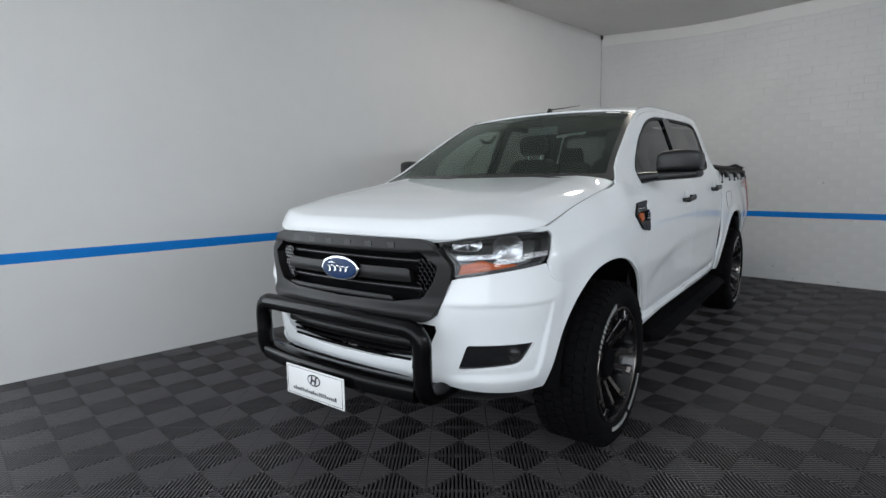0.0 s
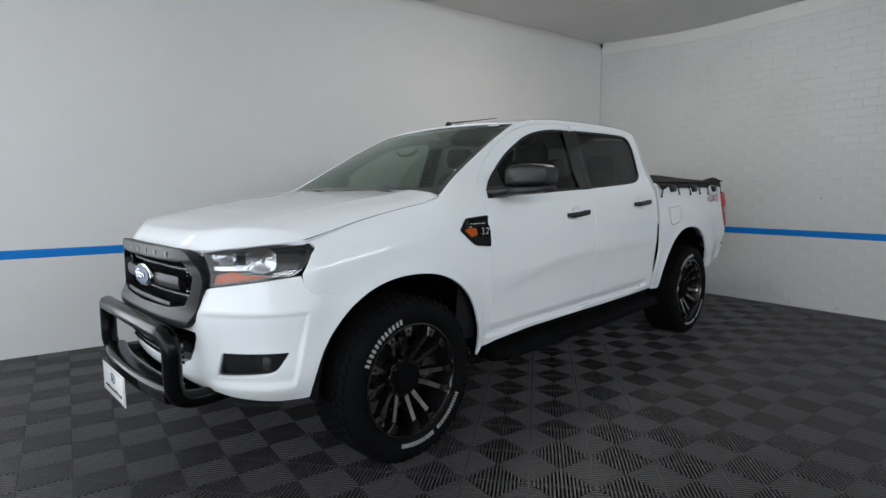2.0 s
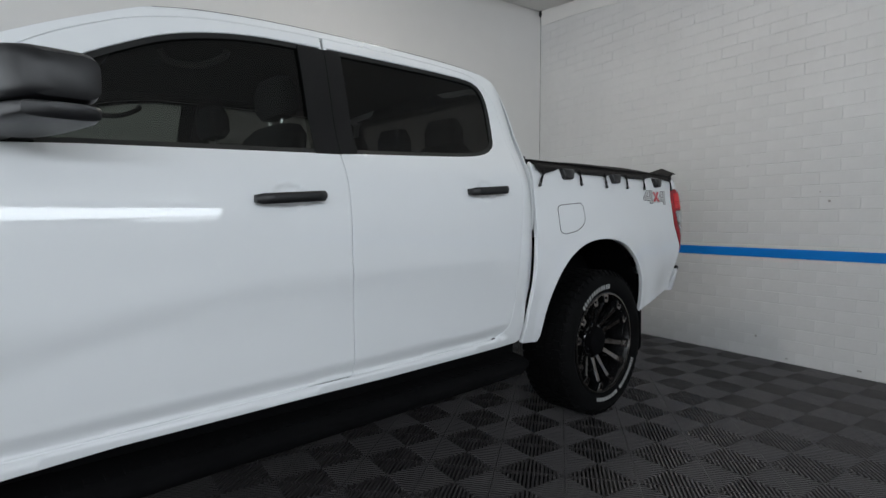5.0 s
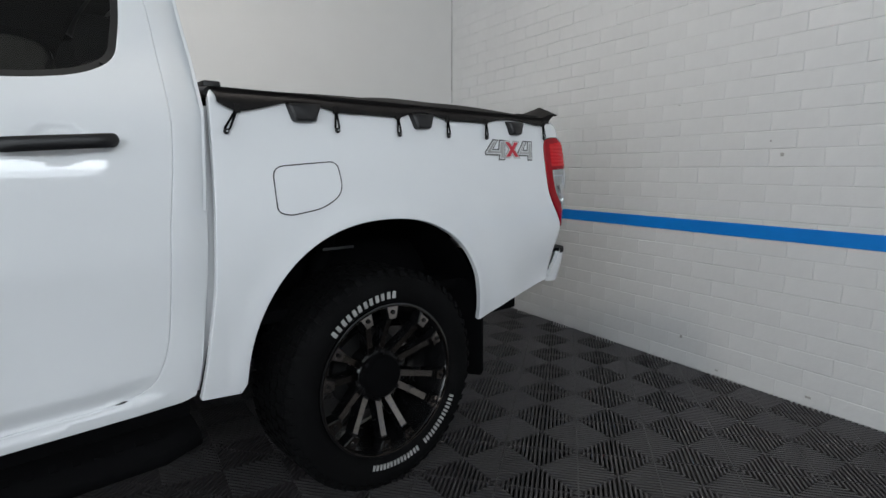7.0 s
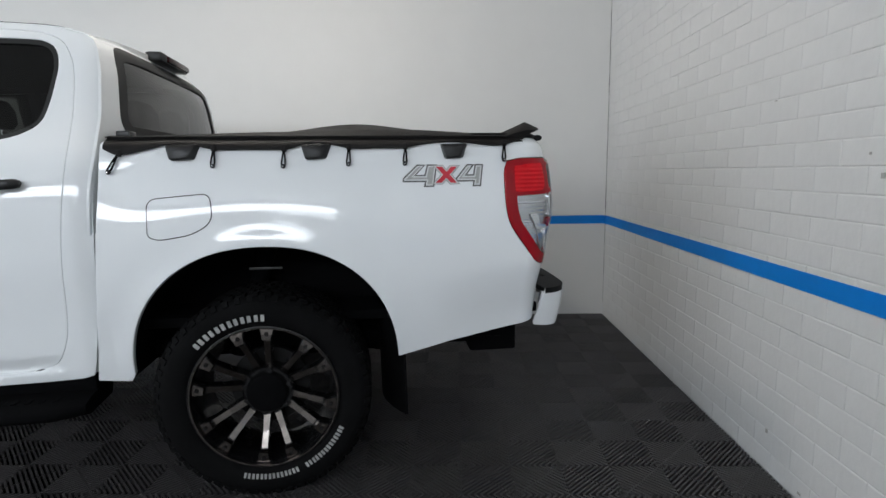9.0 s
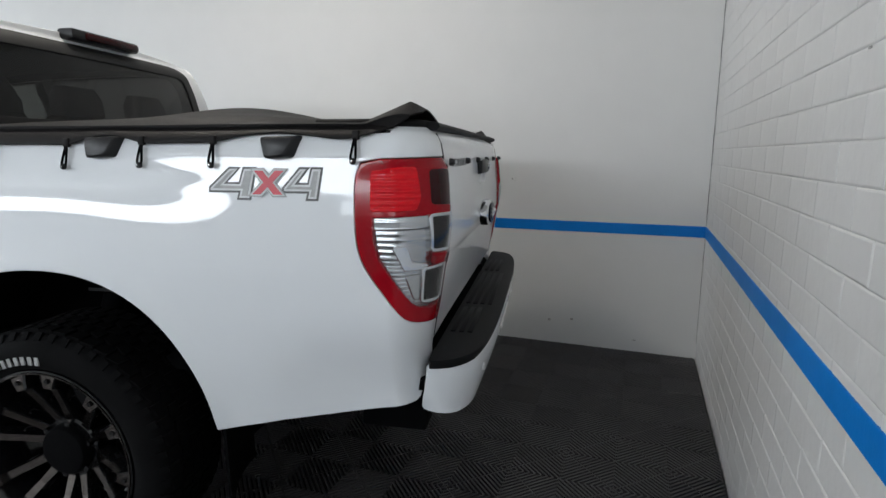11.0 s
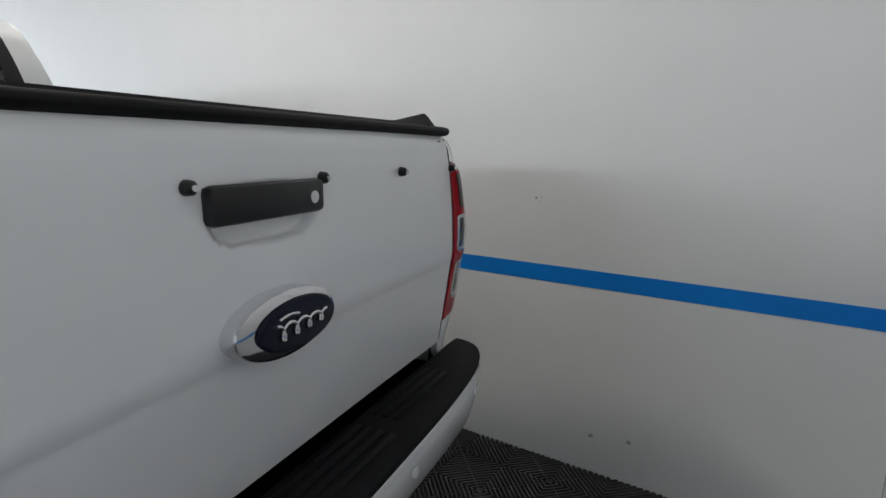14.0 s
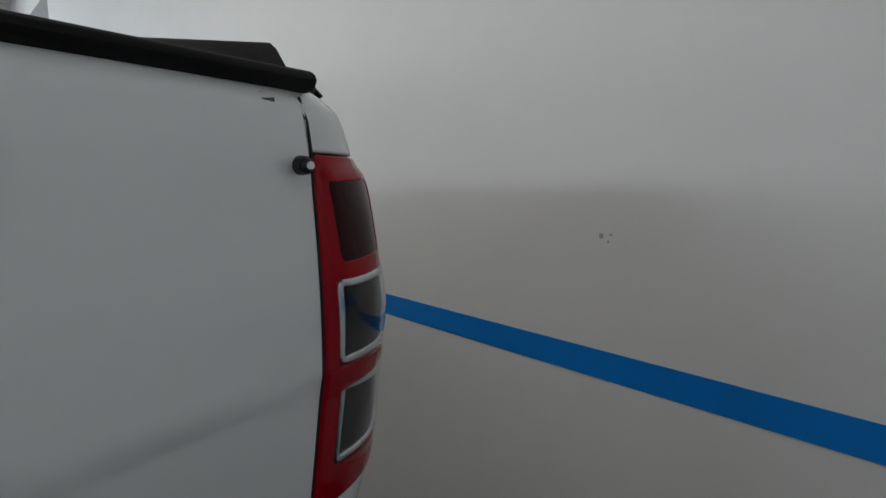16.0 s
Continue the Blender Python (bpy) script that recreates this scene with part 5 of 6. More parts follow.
front_near = wheel(108, pose(-1.640, -.825, .382), 152)
wheel(98, pose(1.618, -.815, .386), 134)
copy_thing(front_near, pose(-1.640, .825, .382, 0, 0, 180))
copy_thing(front_near, pose(1.618, .815, .386, 0, 0, 180))

# wheel housings and what shows under the truck
for k, (cx, cz, r) in enumerate(ARCHES):
    for sgn in (-1, 1):
        bm = bmesh.new()
        rows = []
        for yy in (.865, .80, .55, .50):
            rr = r + (.02 if yy > .52 else -.30)
            rows.append([bm.verts.new((cx + rr * math.cos(a), sgn * yy, cz + rr * math.sin(a))) for a in np.linspace(-.12 if k else .0, math.pi + .02, 30)])
        for a, b in zip(rows, rows[1:]):
            for i in range(29):
                bm.faces.new((a[i], a[i + 1], b[i + 1], b[i]))
        part("wheel_housing", bm, BLACK_MATT, truck)
for sgn in (-1, 1):
    block("chassis_rail", (-2.25, sgn * .42 - .04, .40), (2.6, sgn * .42 + .04, .54), BLACK_MATT, truck, "", .01)
    flap_rows = [[(2.045 + .085 * ((y - .62) / .25)**2 + .02 * (.62 - z), sgn * (y - .012 * (z < .26)), z) for y in np.linspace(.60, .872, 9)] for z in (.66, .55, .45, .35, .27, .245)]
    loft("mud_flap", [a + [(x + .010, y, z) for x, y, z in a[::-1]] for a in flap_rows], BLACK_MATT, truck, "black rubber mud flap")
    tube("damper", [(1.45, sgn * .60, .45), (1.60, sgn * .58, .90)], .035, BLACK_MATT, truck, "", 12)
block("underbody", (-2.2, -.62, .47), (2.6, .62, .53), BLACK_MATT, truck, "", .01)
block("sill_box", (-1.05, -.83, .40), (1.0, .83, .47), BLACK_MATT, truck, "", .01)
for x in (-1.61, 1.612):
    tube("axle", [(x, -.72, .388), (x, .72, .388)], .045, BLACK_MATT, truck, "", 12)
block("liner_tag", (1.53, -.66, .815), (1.66, -.655, .825), STEEL, truck, "", .001)

# side steps: a flat black tread board on brackets
for sgn in (-1, 1):
    sec = rounded([(.70, .412), (.92, .392), (.972, .376), (.975, .350), (.945, .330), (.72, .340)], .012, 3)
    rings = [[(x, sgn * (y - (.05 if e else 0) * (y > .8)), z + .018 * (x + .05)) for y, z in sec] for x, e in ((-1.0, 1), (-.93, 0), (-.3, 0), (.3, 0), (.90, 0), (1.0, 1))]
    st = loft("side_step", rings, BLACK_MATT, truck, "black side step with ribbed tread")
    boxes("tread_rib", [((x, sgn * .860, .397 + .018 * (x + .05) - .003), (.008, 0, 0), (0, .055, 0), (0, 0, .002)) for x in np.arange(-.86, .9, .045)], BLACK_MATT, st)
    for x in (-.75, .05, .85):
        block("step_bracket", (x - .03, sgn * .74 - .06, .35), (x + .03, sgn * .74 + .04, .42), BLACK_MATT, st, "", .005)

# ---- door handles, mirrors, side vents ----
def handle(x0, x1, z0, z1, door, sgn):
    zc = lambda x: z0 + (z1 - z0) * (x - x0) / (x1 - x0)
    yb = lambda x, z: float(half_width(x, z))
    rings = []
    for t in .5 - .5 * np.cos(np.linspace(.06, math.pi - .06, 21)):
        x = x0 + (x1 - x0) * t
        ends = min(t, 1 - t)
        h = .0170 * min(1, ends / .05 + .12)**.5
        d = .016 + .022 * min(1, ends / .14)**.7
        th = .010
        rings.append([(x, -sgn * (yb(x, zc(x)) + d + th * math.cos(a) * .8), zc(x) + h * math.sin(a)) for a in np.linspace(0, math.tau, 14, endpoint=False)])
    h_ = loft("door_handle", rings, BLACK_PLASTIC, door, "textured black pull handle")
    for t in (.06, .90):
        x = x0 + (x1 - x0) * t
        block("handle_foot", (x - .014, min(-sgn * (yb(x, zc(x)) - .004), -sgn * (yb(x, zc(x)) + .026)), zc(x) - .013), (x + .014, max(-sgn * (yb(x, zc(x)) - .004), -sgn * (yb(x, zc(x)) + .026)), zc(x) + .013), BLACK_PLASTIC, h_, "", .004)


for k, sgn in ((0, 1), (1, -1)):
    handle(-.278, -.038, 1.106, 1.124, front_doors[k], sgn)
    handle(.632, .866, 1.160, 1.178, rear_doors[k], sgn)

    # mirror: cap over a lower shell, on a foot at the window's corner
    m = new("door_mirror")
    m.parent = truck
    tagged(m, "black plastic door mirror")
    def shell(name, sec, mat, label):
        rings = []
        for y, xa, xb, z0, z1, p in sec:
            ring = []
            for a in np.linspace(0, math.tau, 32, endpoint=False):
                c_, s_ = math.cos(a), math.sin(a)
                ring.append(((xa + xb) / 2 + (xb - xa) / 2 * np.sign(c_) * abs(c_)**p, -sgn * y, (z0 + z1) / 2 + (z1 - z0) / 2 * np.sign(s_) * abs(s_)**p))
            rings.append(ring)
        return loft(name, rings, mat, m, label)
    shell("mirror_cap", [(.885, -.880, -.80, 1.305, 1.345, .5), (.890, -.905, -.77, 1.290, 1.386, .42), (.92, -.918, -.755, 1.290, 1.402, .40), (.98, -.908, -.735, 1.290, 1.410, .38), (1.04, -.885, -.715, 1.290, 1.410, .38), (1.080, -.860, -.703, 1.292, 1.404, .38), (1.100, -.835, -.70, 1.300, 1.392, .45), (1.106, -.80, -.715, 1.315, 1.372, .7)], BLACK_PLASTIC, "smooth dark mirror cap")
    shell("mirror_shell", [(.860, -.90, -.82, 1.236, 1.288, .6), (.885, -.905, -.78, 1.236, 1.290, .5), (.93, -.912, -.75, 1.240, 1.290, .42), (1.0, -.897, -.725, 1.245, 1.290, .40), (1.06, -.868, -.705, 1.250, 1.290, .40), (1.092, -.842, -.70, 1.256, 1.292, .45), (1.100, -.805, -.71, 1.268, 1.290, .7)], BLACK_PLASTIC, "textured black lower mirror shell")
    shell("mirror_glass", [(.915, -.790, -.762, 1.295, 1.380, .5), (1.05, -.745, -.712, 1.297, 1.382, .5)], CHROME, "mirror glass")
    shell("mirror_arm", [(.80, -.965, -.84, 1.225, 1.285, .6), (.86, -.945, -.84, 1.232, 1.288, .6), (.905, -.91, -.80, 1.242, 1.290, .6)], BLACK_PLASTIC, "black mirror arm")
    q = panel("mirror_foot", side, [(-.978, 1.226), (-.80, 1.238), (-.81, 1.395), (-.87, 1.352), (-.945, 1.28)], BLACK_PLASTIC, m, (), .015, .01, off=.004, mirror=True)
    bpy.data.objects.remove(q[1 - k])

    # side vent: black wedge with an amber repeater
    VENT = rounded([(-1.262, 1.062), (-1.214, 1.116), (-1.040, 1.128), (-1.042, .968), (-1.160, .982)], [.012, .012, .008, .008, .025], 4)
    for nm, poly, mat, off_, lab in (("side_vent", VENT, POWDER, .010, "gloss black fender vent with amber repeater"),):
        q = panel(nm, side, poly, mat, truck, (), .012, .014, off=off_, mirror=True, label=lab, lift=lambda u, z: -.010 * step(.03, .0, np.abs(z - 1.085 - .05 * (u + 1.15)) - .012) * step(-1.22, -1.19, u))
        bpy.data.objects.remove(q[1 - k])
        vent = q[k]
    for nm, poly, mat, lab in (("repeater", [(-1.235, 1.060), (-1.205, 1.068), (-1.155, 1.064), (-1.150, 1.034), (-1.19, 1.026)], AMBER, "amber side repeater"), ("vent_bar", [(-1.145, 1.070), (-1.05, 1.078), (-1.05, 1.024), (-1.145, 1.028)], BLACK_MATT, "")):
        q = panel(nm, side, poly, mat, vent, (), .01, .008, off=.014, mirror=True, label=lab)
        bpy.data.objects.remove(q[1 - k])


def lettering(name, body, size, m, mat, parent, label="", depth=.0006):
    """Raised words with the built-in font."""
    cu = bpy.data.curves.new(name, "FONT")
    cu.body, cu.size, cu.align_x, cu.align_y, cu.extrude = body, size, "CENTER", "CENTER", depth
    tmp = bpy.data.objects.new(name, cu)
    me = bpy.data.meshes.new_from_object(tmp)
    bpy.data.objects.remove(tmp)
    me.name = name
    ob = link(name, me, mat, parent, label)
    ob.matrix_basis = m
    return ob


yv = float(half_width(-1.10, 1.05)) + .0235
lettering("vent_figures", "3.2", .052, pose(-1.098, -yv, 1.051, 90, 0, 0), SILVER, truck, "silver raised figures 3.2")

# 4x4 decal on the bed: layered grey and silver figures, a red cross between
def decal(name, poly, h, mat, label=""):
    place = lambda a, b, d: (a, -(float(half_width(a, b)) + h + d), b)
    return prism(name, poly, place, .0008, mat, bed_sides[0], label, .0003)


FOUR = [(0, .24), (0, .36), (.42, 1), (.63, 1), (.33, .50), (.66, .50), (.74, 1), (1, 1), (.90, 0), (.64, 0), (.68, .24)]
CROSS = [(0, 0), (.36, .50), (.04, 1), (.32, 1), (.52, .68), (.72, 1), (1, 1), (.66, .50), (.98, 0), (.70, 0), (.50, .31), (.28, 0)]
for cx, w in ((2.212, .124), (2.402, .100)):
    four = [(cx + w * (a - .5), 1.187 + .077 * (b - .5)) for a, b in FOUR]
    decal("decal_outline", offset(four, -.0036), .0004, GREY_DECAL, "grey outlined figure 4")
    decal("decal_edge", offset(four, .0018), .0014, SILVER_DECAL)
    decal("decal_fill", offset(four, .0068), .0024, MID_DECAL)
cross = [(2.311 + .084 * (a - .5), 1.190 + .060 * (b - .5)) for a, b in CROSS]
decal("cross_outline", offset(cross, -.0070), .0030, MID_DECAL)
decal("cross_edge", offset(cross, -.0036), .0040, SILVER_DECAL)
decal("decal_cross", cross, .0050, RED_DECAL, "red letter x")

# ---- bull bar with the front plate ----
bull = new("bull_bar")
bull.parent = truck
tagged(bull, "black powder-coated tubular nudge bar")
BX = -2.598
def bow(y):
    return BX + .045 * (abs(y) / .5)**2.2


# one bent tube: from under the bumper forward, up the leg, across the top and back down
leg = [(-2.00, .470, .425), (-2.20, .478, .405), (-2.38, .488, .395), (-2.48, .496, .400), (-2.535, .502, .430), (bow(.507), .507, .485), (bow(.507), .507, .56)]
arc = [(bow(y), y, z) for y, z in rounded([(.507, .50), (.507, .687), (-.507, .687), (-.507, .50)], .115, 8)[6:-6]]
tube("hoop", cr(leg[:-1], 4) + [leg[-1]] + arc + [(x, -y, z) for x, y, z in [leg[-1]] + cr(leg[:-1], 4)[::-1]], .038, POWDER, bull, "thick black bent steel hoop", 20)
rings = []
for y in np.linspace(-.48, .48, 17):
    xb = bow(y) + .028
    rings.append([(xb + .052 * np.sign(math.cos(a)) * abs(math.cos(a))**.6, y, .428 + .040 * np.sign(math.sin(a)) * abs(math.sin(a))**.6) for a in np.linspace(0, math.tau, 20, endpoint=False)])
loft("lower_bar", rings, POWDER, bull, "black flat lower cross bar")
block("bar_pan", (-2.52, -.45, .375), (-2.40, .45, .405), POWDER, bull, "black lower pan", .01)
fp = block("front_plate", (-2.652, -.168, .310), (-2.647, .210, .448), PLATE_WHITE, bull, "white dealer number plate", .002)
box_p = []
rp = random.Random(3)
for k in range(22):
    tall = rp.choice((.0055, .0055, .0085))
    box_p.append(((-2.6526, .021 + .1365 - .013 * k, .338 + tall), (.0005, 0, 0), (0, rp.choice((.0034, .0044, .0048)), 0), (0, 0, tall)))
for z in (.318, .440):
    box_p.append(((-2.6526, .021, z), (.0004, 0, 0), (0, .178, 0), (0, 0, .0008)))
for y in (-.157, .199):
    box_p.append(((-2.6526, y, .379), (.0004, 0, 0), (0, .0008, 0), (0, 0, .061)))
boxes("plate_print", box_p, PRINT, fp, "dark printed bars")
mp_ = pose(-2.6528, .021, .402)
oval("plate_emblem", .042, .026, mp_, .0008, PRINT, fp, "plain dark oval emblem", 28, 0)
oval("emblem_field", .036, .020, mp_ @ pose(-.001, 0, 0), .0006, PLATE_WHITE, fp, "", 28, 0)
boxes("emblem_bar", [((-2.6548, .021 + dy, .402), (.0005, 0, 0), (0, -.004, .018), (0, .0052, 0)) for dy in (-.013, .013)] + [((-2.6548, .021, .402), (.0005, 0, 0), (0, .014, .002), (0, 0, .004))], PRINT, fp)

# ---- cabin ----
def seat(x, y, w, rear=False):
    s_ = new("seat")
    s_.parent = truck
    tagged(s_, "dark fabric car seat with headrest")
    def cushion(name, rows, label=""):
        rings = []
        for cx, cz, hx, hw in rows:
            ring = []
            for a in np.linspace(0, math.tau, 24, endpoint=False):
                c_, t_ = math.cos(a), math.sin(a)
                ring.append((cx + hx * np.sign(t_) * abs(t_)**.6, y + hw * np.sign(c_) * abs(c_)**.5, cz))
            rings.append(ring)
        return loft(name, rings, FABRIC, s_, label)
    cushion("seat_base", [(x - .22, .74, .24, w * .9), (x - .22, .78, .27, w), (x - .22, .90, .27, w), (x - .22, .92, .24, w * .85)])
    cushion("backrest", [(x + .02, .84, .08, w * .9), (x + .05, 1.0, .09, w), (x + .10, 1.20, .085, w * .98), (x + .15, 1.38, .07, w * .82), (x + .165, 1.42, .05, w * .6)])
    for sd in (-1, 1):
        tube("headrest_post", [(x + .155, y + sd * .055, 1.40), (x + .165, y + sd * .055, 1.50)], .006, SILVER, s_, "silver headrest post", 8)
    hz = 1.46 if not rear else 1.40
    cushion("headrest", [(x + .165, hz, .035, w * .42), (x + .165, hz + .03, .055, w * .52), (x + .16, hz + .10, .055, w * .52), (x + .155, hz + .15, .035, w * .42)], "dark padded headrest")


for y in (-.37, .37):
    seat(-.12, y, .25)
for y in (-.42, 0, .42):
    seat(.76, y, .22, True)
panel("door_lining", side, [(-1.25, .45), (1.04, .45), (1.04, 1.27), (0, 1.245), (-1.0, 1.20), (-1.25, 1.20)], TRIM_DARK, truck, (), .08, 0, mirror=True, off=-.05)
panel("pillar_lining", side, SCREEN_EDGE[:-1] + ROOF_EDGE[:-1] + BACK_EDGE[:30] + [(1.04, 1.25), (-1.2, 1.2)], LINING, truck, [offset(F_WIN, -.004), offset(R_WIN, -.004)], .03, 0, mirror=True, off=-.035)
panel("headliner", roof_at, [(-.46, -.97), (.98, -.97), (.98, .97), (-.46, .97)], LINING, truck, (), .08, 0, (0, 0, 1), off=-.045)
panel("cab_back_lining", back_at, offset(B_OUT, .02), TRIM_DARK, truck, [offset(R_GL, -.006)], .03, 0, (1, 0, 0), off=-.045)
block("cabin_floor", (-1.25, -.78, .50), (1.03, .78, .54), TRIM_DARK, truck)
dash = loft("dashboard", [[(-1.30, y, 1.12), (-1.33, y, 1.24), (-1.20, y, 1.265), (-1.0, y, 1.25), (-.86, y, 1.20), (-.80, y, 1.08), (-.86, y, .90), (-1.30, y, .85)] for y in np.linspace(-.76, .76, 9)], TRIM_DARK, truck, "dark grey dashboard")
block("instrument_hood", (-.98, .22, 1.22), (-.80, .54, 1.29), TRIM_DARK, dash, "", .03)
sw = pose(-.66, .37, 1.13, 0, 62, 0)
wheel_ring = tube("steering_wheel", [sw @ Vector((.185 * math.cos(a), .185 * math.sin(a), 0)) for a in np.linspace(0, math.tau, 36, endpoint=False)], .016, BLACK_PLASTIC, truck, "black steering wheel", 10, closed=True)
for a in (0, 120, 240):
    tube("wheel_spoke", [sw @ Vector((0, 0, -.02)), sw @ Vector((.18 * math.cos(radians(a)), .18 * math.sin(radians(a)), 0))], .018, BLACK_PLASTIC, wheel_ring, "", 8)
tube("steering_column", [sw @ Vector((0, 0, -.02)), (-.95, .37, 1.02)], .04, BLACK_PLASTIC, wheel_ring, "", 10)
mirror_in = block("rear_view_mirror", (-.56, -.115, 1.565), (-.535, .115, 1.625), BLACK_PLASTIC, truck, "black inside mirror", .01)
tube("mirror_stalk", [(-.55, 0, 1.62), (-.60, 0, 1.68)], .010, BLACK_PLASTIC, mirror_in, "", 8)
for sgn in (-1, 1):
    tube("grab_handle", cr([(-.45, sgn * .60, 1.585), (-.42, sgn * .585, 1.555), (-.33, sgn * .58, 1.56), (-.25, sgn * .585, 1.60), (-.24, sgn * .60, 1.62)], 4), .012, LINING, truck, "", 8)

# ---- soft cover over the bed ----
cover = tagged(new("tonneau_cover"), "black vinyl soft cover laced over the truck bed", "tonneau cover")
cover.matrix_world = truck.matrix_world.copy()
HOOKS = [1.165, 1.480, 1.722, 1.953, 2.160, 2.540]
DIP = spl([1.10, 1.165, 1.25, 1.335, 1.40, 1.480, 1.60, 1.722, 1.78, 1.837, 1.89, 1.953, 2.06, 2.160, 2.24, 2.33, 2.42, 2.50, 2.60, 2.66], [1.300, 1.272, 1.288, 1.309, 1.306, 1.290, 1.288, 1.287, 1.303, 1.312, 1.306, 1.292, 1.291, 1.293, 1.309, 1.316, 1.309, 1.300, 1.318, 1.335])
def cover_at(x, v):
    """Across the bed: v from -1 to 1 over the top, and past that down the skirt."""
    a = np.abs(v)
    w = half_width(x, 1.30) - .006
    top = 1.352 - .008 * step(2.56, 2.68, x) - .006 * step(1.5, 1.1, x) - .012 * step(2.25, 2.6, x) * step(-.4, .1, v) + .004 * np.sin(9 * x) + .062 * np.exp(-((x - 1.98) / .30)**2 - ((v * .84 + .33) / .34)**2) + .012 * np.sin(5 * x + 3 * v) * (1 - a**2)
    low = DIP(x)
    t = np.clip((a - .86) / .14, 0, 1)
    k = np.clip(a - 1, 0, 1)
    y = np.where(a < 1, a / 1.0 * (w + .004), w + .006 + .010 * np.sin(np.clip(k / .15, 0, 1) * 2))
    z = np.where(a < 1, top - (top - 1.334) * t**2, 1.334 - (1.334 - low) * np.clip(k / .15, 0, 1))
    y = y + np.where(a >= 1, half_width(x, np.clip(z, 1.2, 1.33)) - half_width(x, 1.30), 0) + np.where(a >= 1, .006, 0)
    gone = np.hypot((x - 2.655) / .12, (v * .84 + .745) / np.where(v * .84 < -.745, .16, .24))
    far = np.hypot((x - 2.655) / .10, (v * .84 - .72) / .14)
    return x + 0 * v, np.sign(v) * y, z + .060 * np.clip(1 - gone, 0, 1)**1.15 + .028 * np.clip(1 - far, 0, 1)
panel("cover_sheet", cover_at, [(1.115, -1.15), (2.55, -1.15), (2.60, -1.12), (2.64, -1.05), (2.675, -.99), (2.695, -.95), (2.70, .86), (2.665, .93), (2.625, 1.0), (2.57, 1.10), (2.53, 1.15), (1.115, 1.15)], VINYL, cover, (), .016, .004, (0, 0, 1), label="slack black vinyl sheet")
tube("front_bar", [(1.118, y, 1.345 - .022 * (abs(y) / .80)**4) for y in np.linspace(-.80, .80, 20)], .016, BLACK_PLASTIC, cover, "black front cover bar", 10)
block("bar_clamp", (1.115, -.76, 1.335), (1.165, -.70, 1.362), BLACK_PLASTIC, cover, "black clamp", .006)
# loose corner of the cover standing up at the far rear
bm = bmesh.new()
rows = []
for t in np.linspace(0, 1, 9):
    y, up = .722 - .19 * t, .030 * (1 - t)
    rows.append([bm.verts.new(q) for q in ((2.60, y, 1.349), (2.632, y, 1.350 + up * .75), (2.656, y, 1.352 + up), (2.668, y, 1.350 + up * .8), (2.690, y, 1.346))])
for a, b in zip(rows, rows[1:]):
    for k in range(4):
        bm.faces.new((a[k], a[k + 1], b[k + 1], b[k]))
part("corner_flap", bm, VINYL, cover, "raised loose corner of the cover")
for sgn in (1, -1):
    for x in HOOKS:
        z0 = float(DIP(x)) + .004
        yb = lambda z: float(half_width(x, z)) + .010
        lean = .035 if x < 1.2 else .004
        loop = [(x - lean * t + s_ * .0075 * (t**.8 if t < .88 else .9 * math.sqrt(max(0, 1 - ((t - .88) / .12)**2))), -sgn * (yb(z0 - .05 * t) + .004), z0 - .062 * t) for s_, ts in ((1, (0, .2, .4, .6, .8, .88, .95, 1)), (-1, (.95, .88, .8, .6, .4, .2, 0))) for t in ts]
        lp = tube("cord_loop", loop, .0032, BLACK_MATT, cover, "black elastic loop", 6)
        block("loop_tab", (x - .009, min(-sgn * (yb(z0) - .002), -sgn * (yb(z0) + .010)), z0 - .012), (x + .009, max(-sgn * (yb(z0) - .002), -sgn * (yb(z0) + .010)), z0 + .012), VINYL, lp, "", .003)
        bm = bmesh.new()
        bmesh.ops.create_uvsphere(bm, u_segments=12, v_segments=8, radius=.0085, matrix=pose(x - lean, -sgn * (yb(z0 - .062) + .002), z0 - .064))
        part("loop_button", bm, BLACK_PLASTIC, lp, "black fixing knob")
        bm = bmesh.new()
        bmesh.ops.create_uvsphere(bm, u_segments=8, v_segments=6, radius=.003, matrix=pose(x - lean, -sgn * (yb(z0 - .062) + .010), z0 - .064))
        part("knob_pin", bm, SILVER, lp)

# ---- floor tiles: 0.4 m squares of four ribbed quarters ----
floor = tagged(new("floor", bpy.data.meshes.new("floor")), "charcoal ribbed interlocking plastic floor tiles", kind="structure")
bm = bmesh.new()
bmesh.ops.create_cube(bm, size=1)
for v in bm.verts:
    v.co = [l + (h - l) * (q + .5) for l, h, q in zip((X_END, Y_END, -.06), (.012, 0, -.035), v.co)]
bm.to_mesh(floor.data)
bm.free()
# slab under the ribs, blackened to stand for shade in their gaps
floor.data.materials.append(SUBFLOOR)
Q, RIBS, PARITY = .2018, 17, 1
RIB_TOP, RIB_FOOT = .22, .30


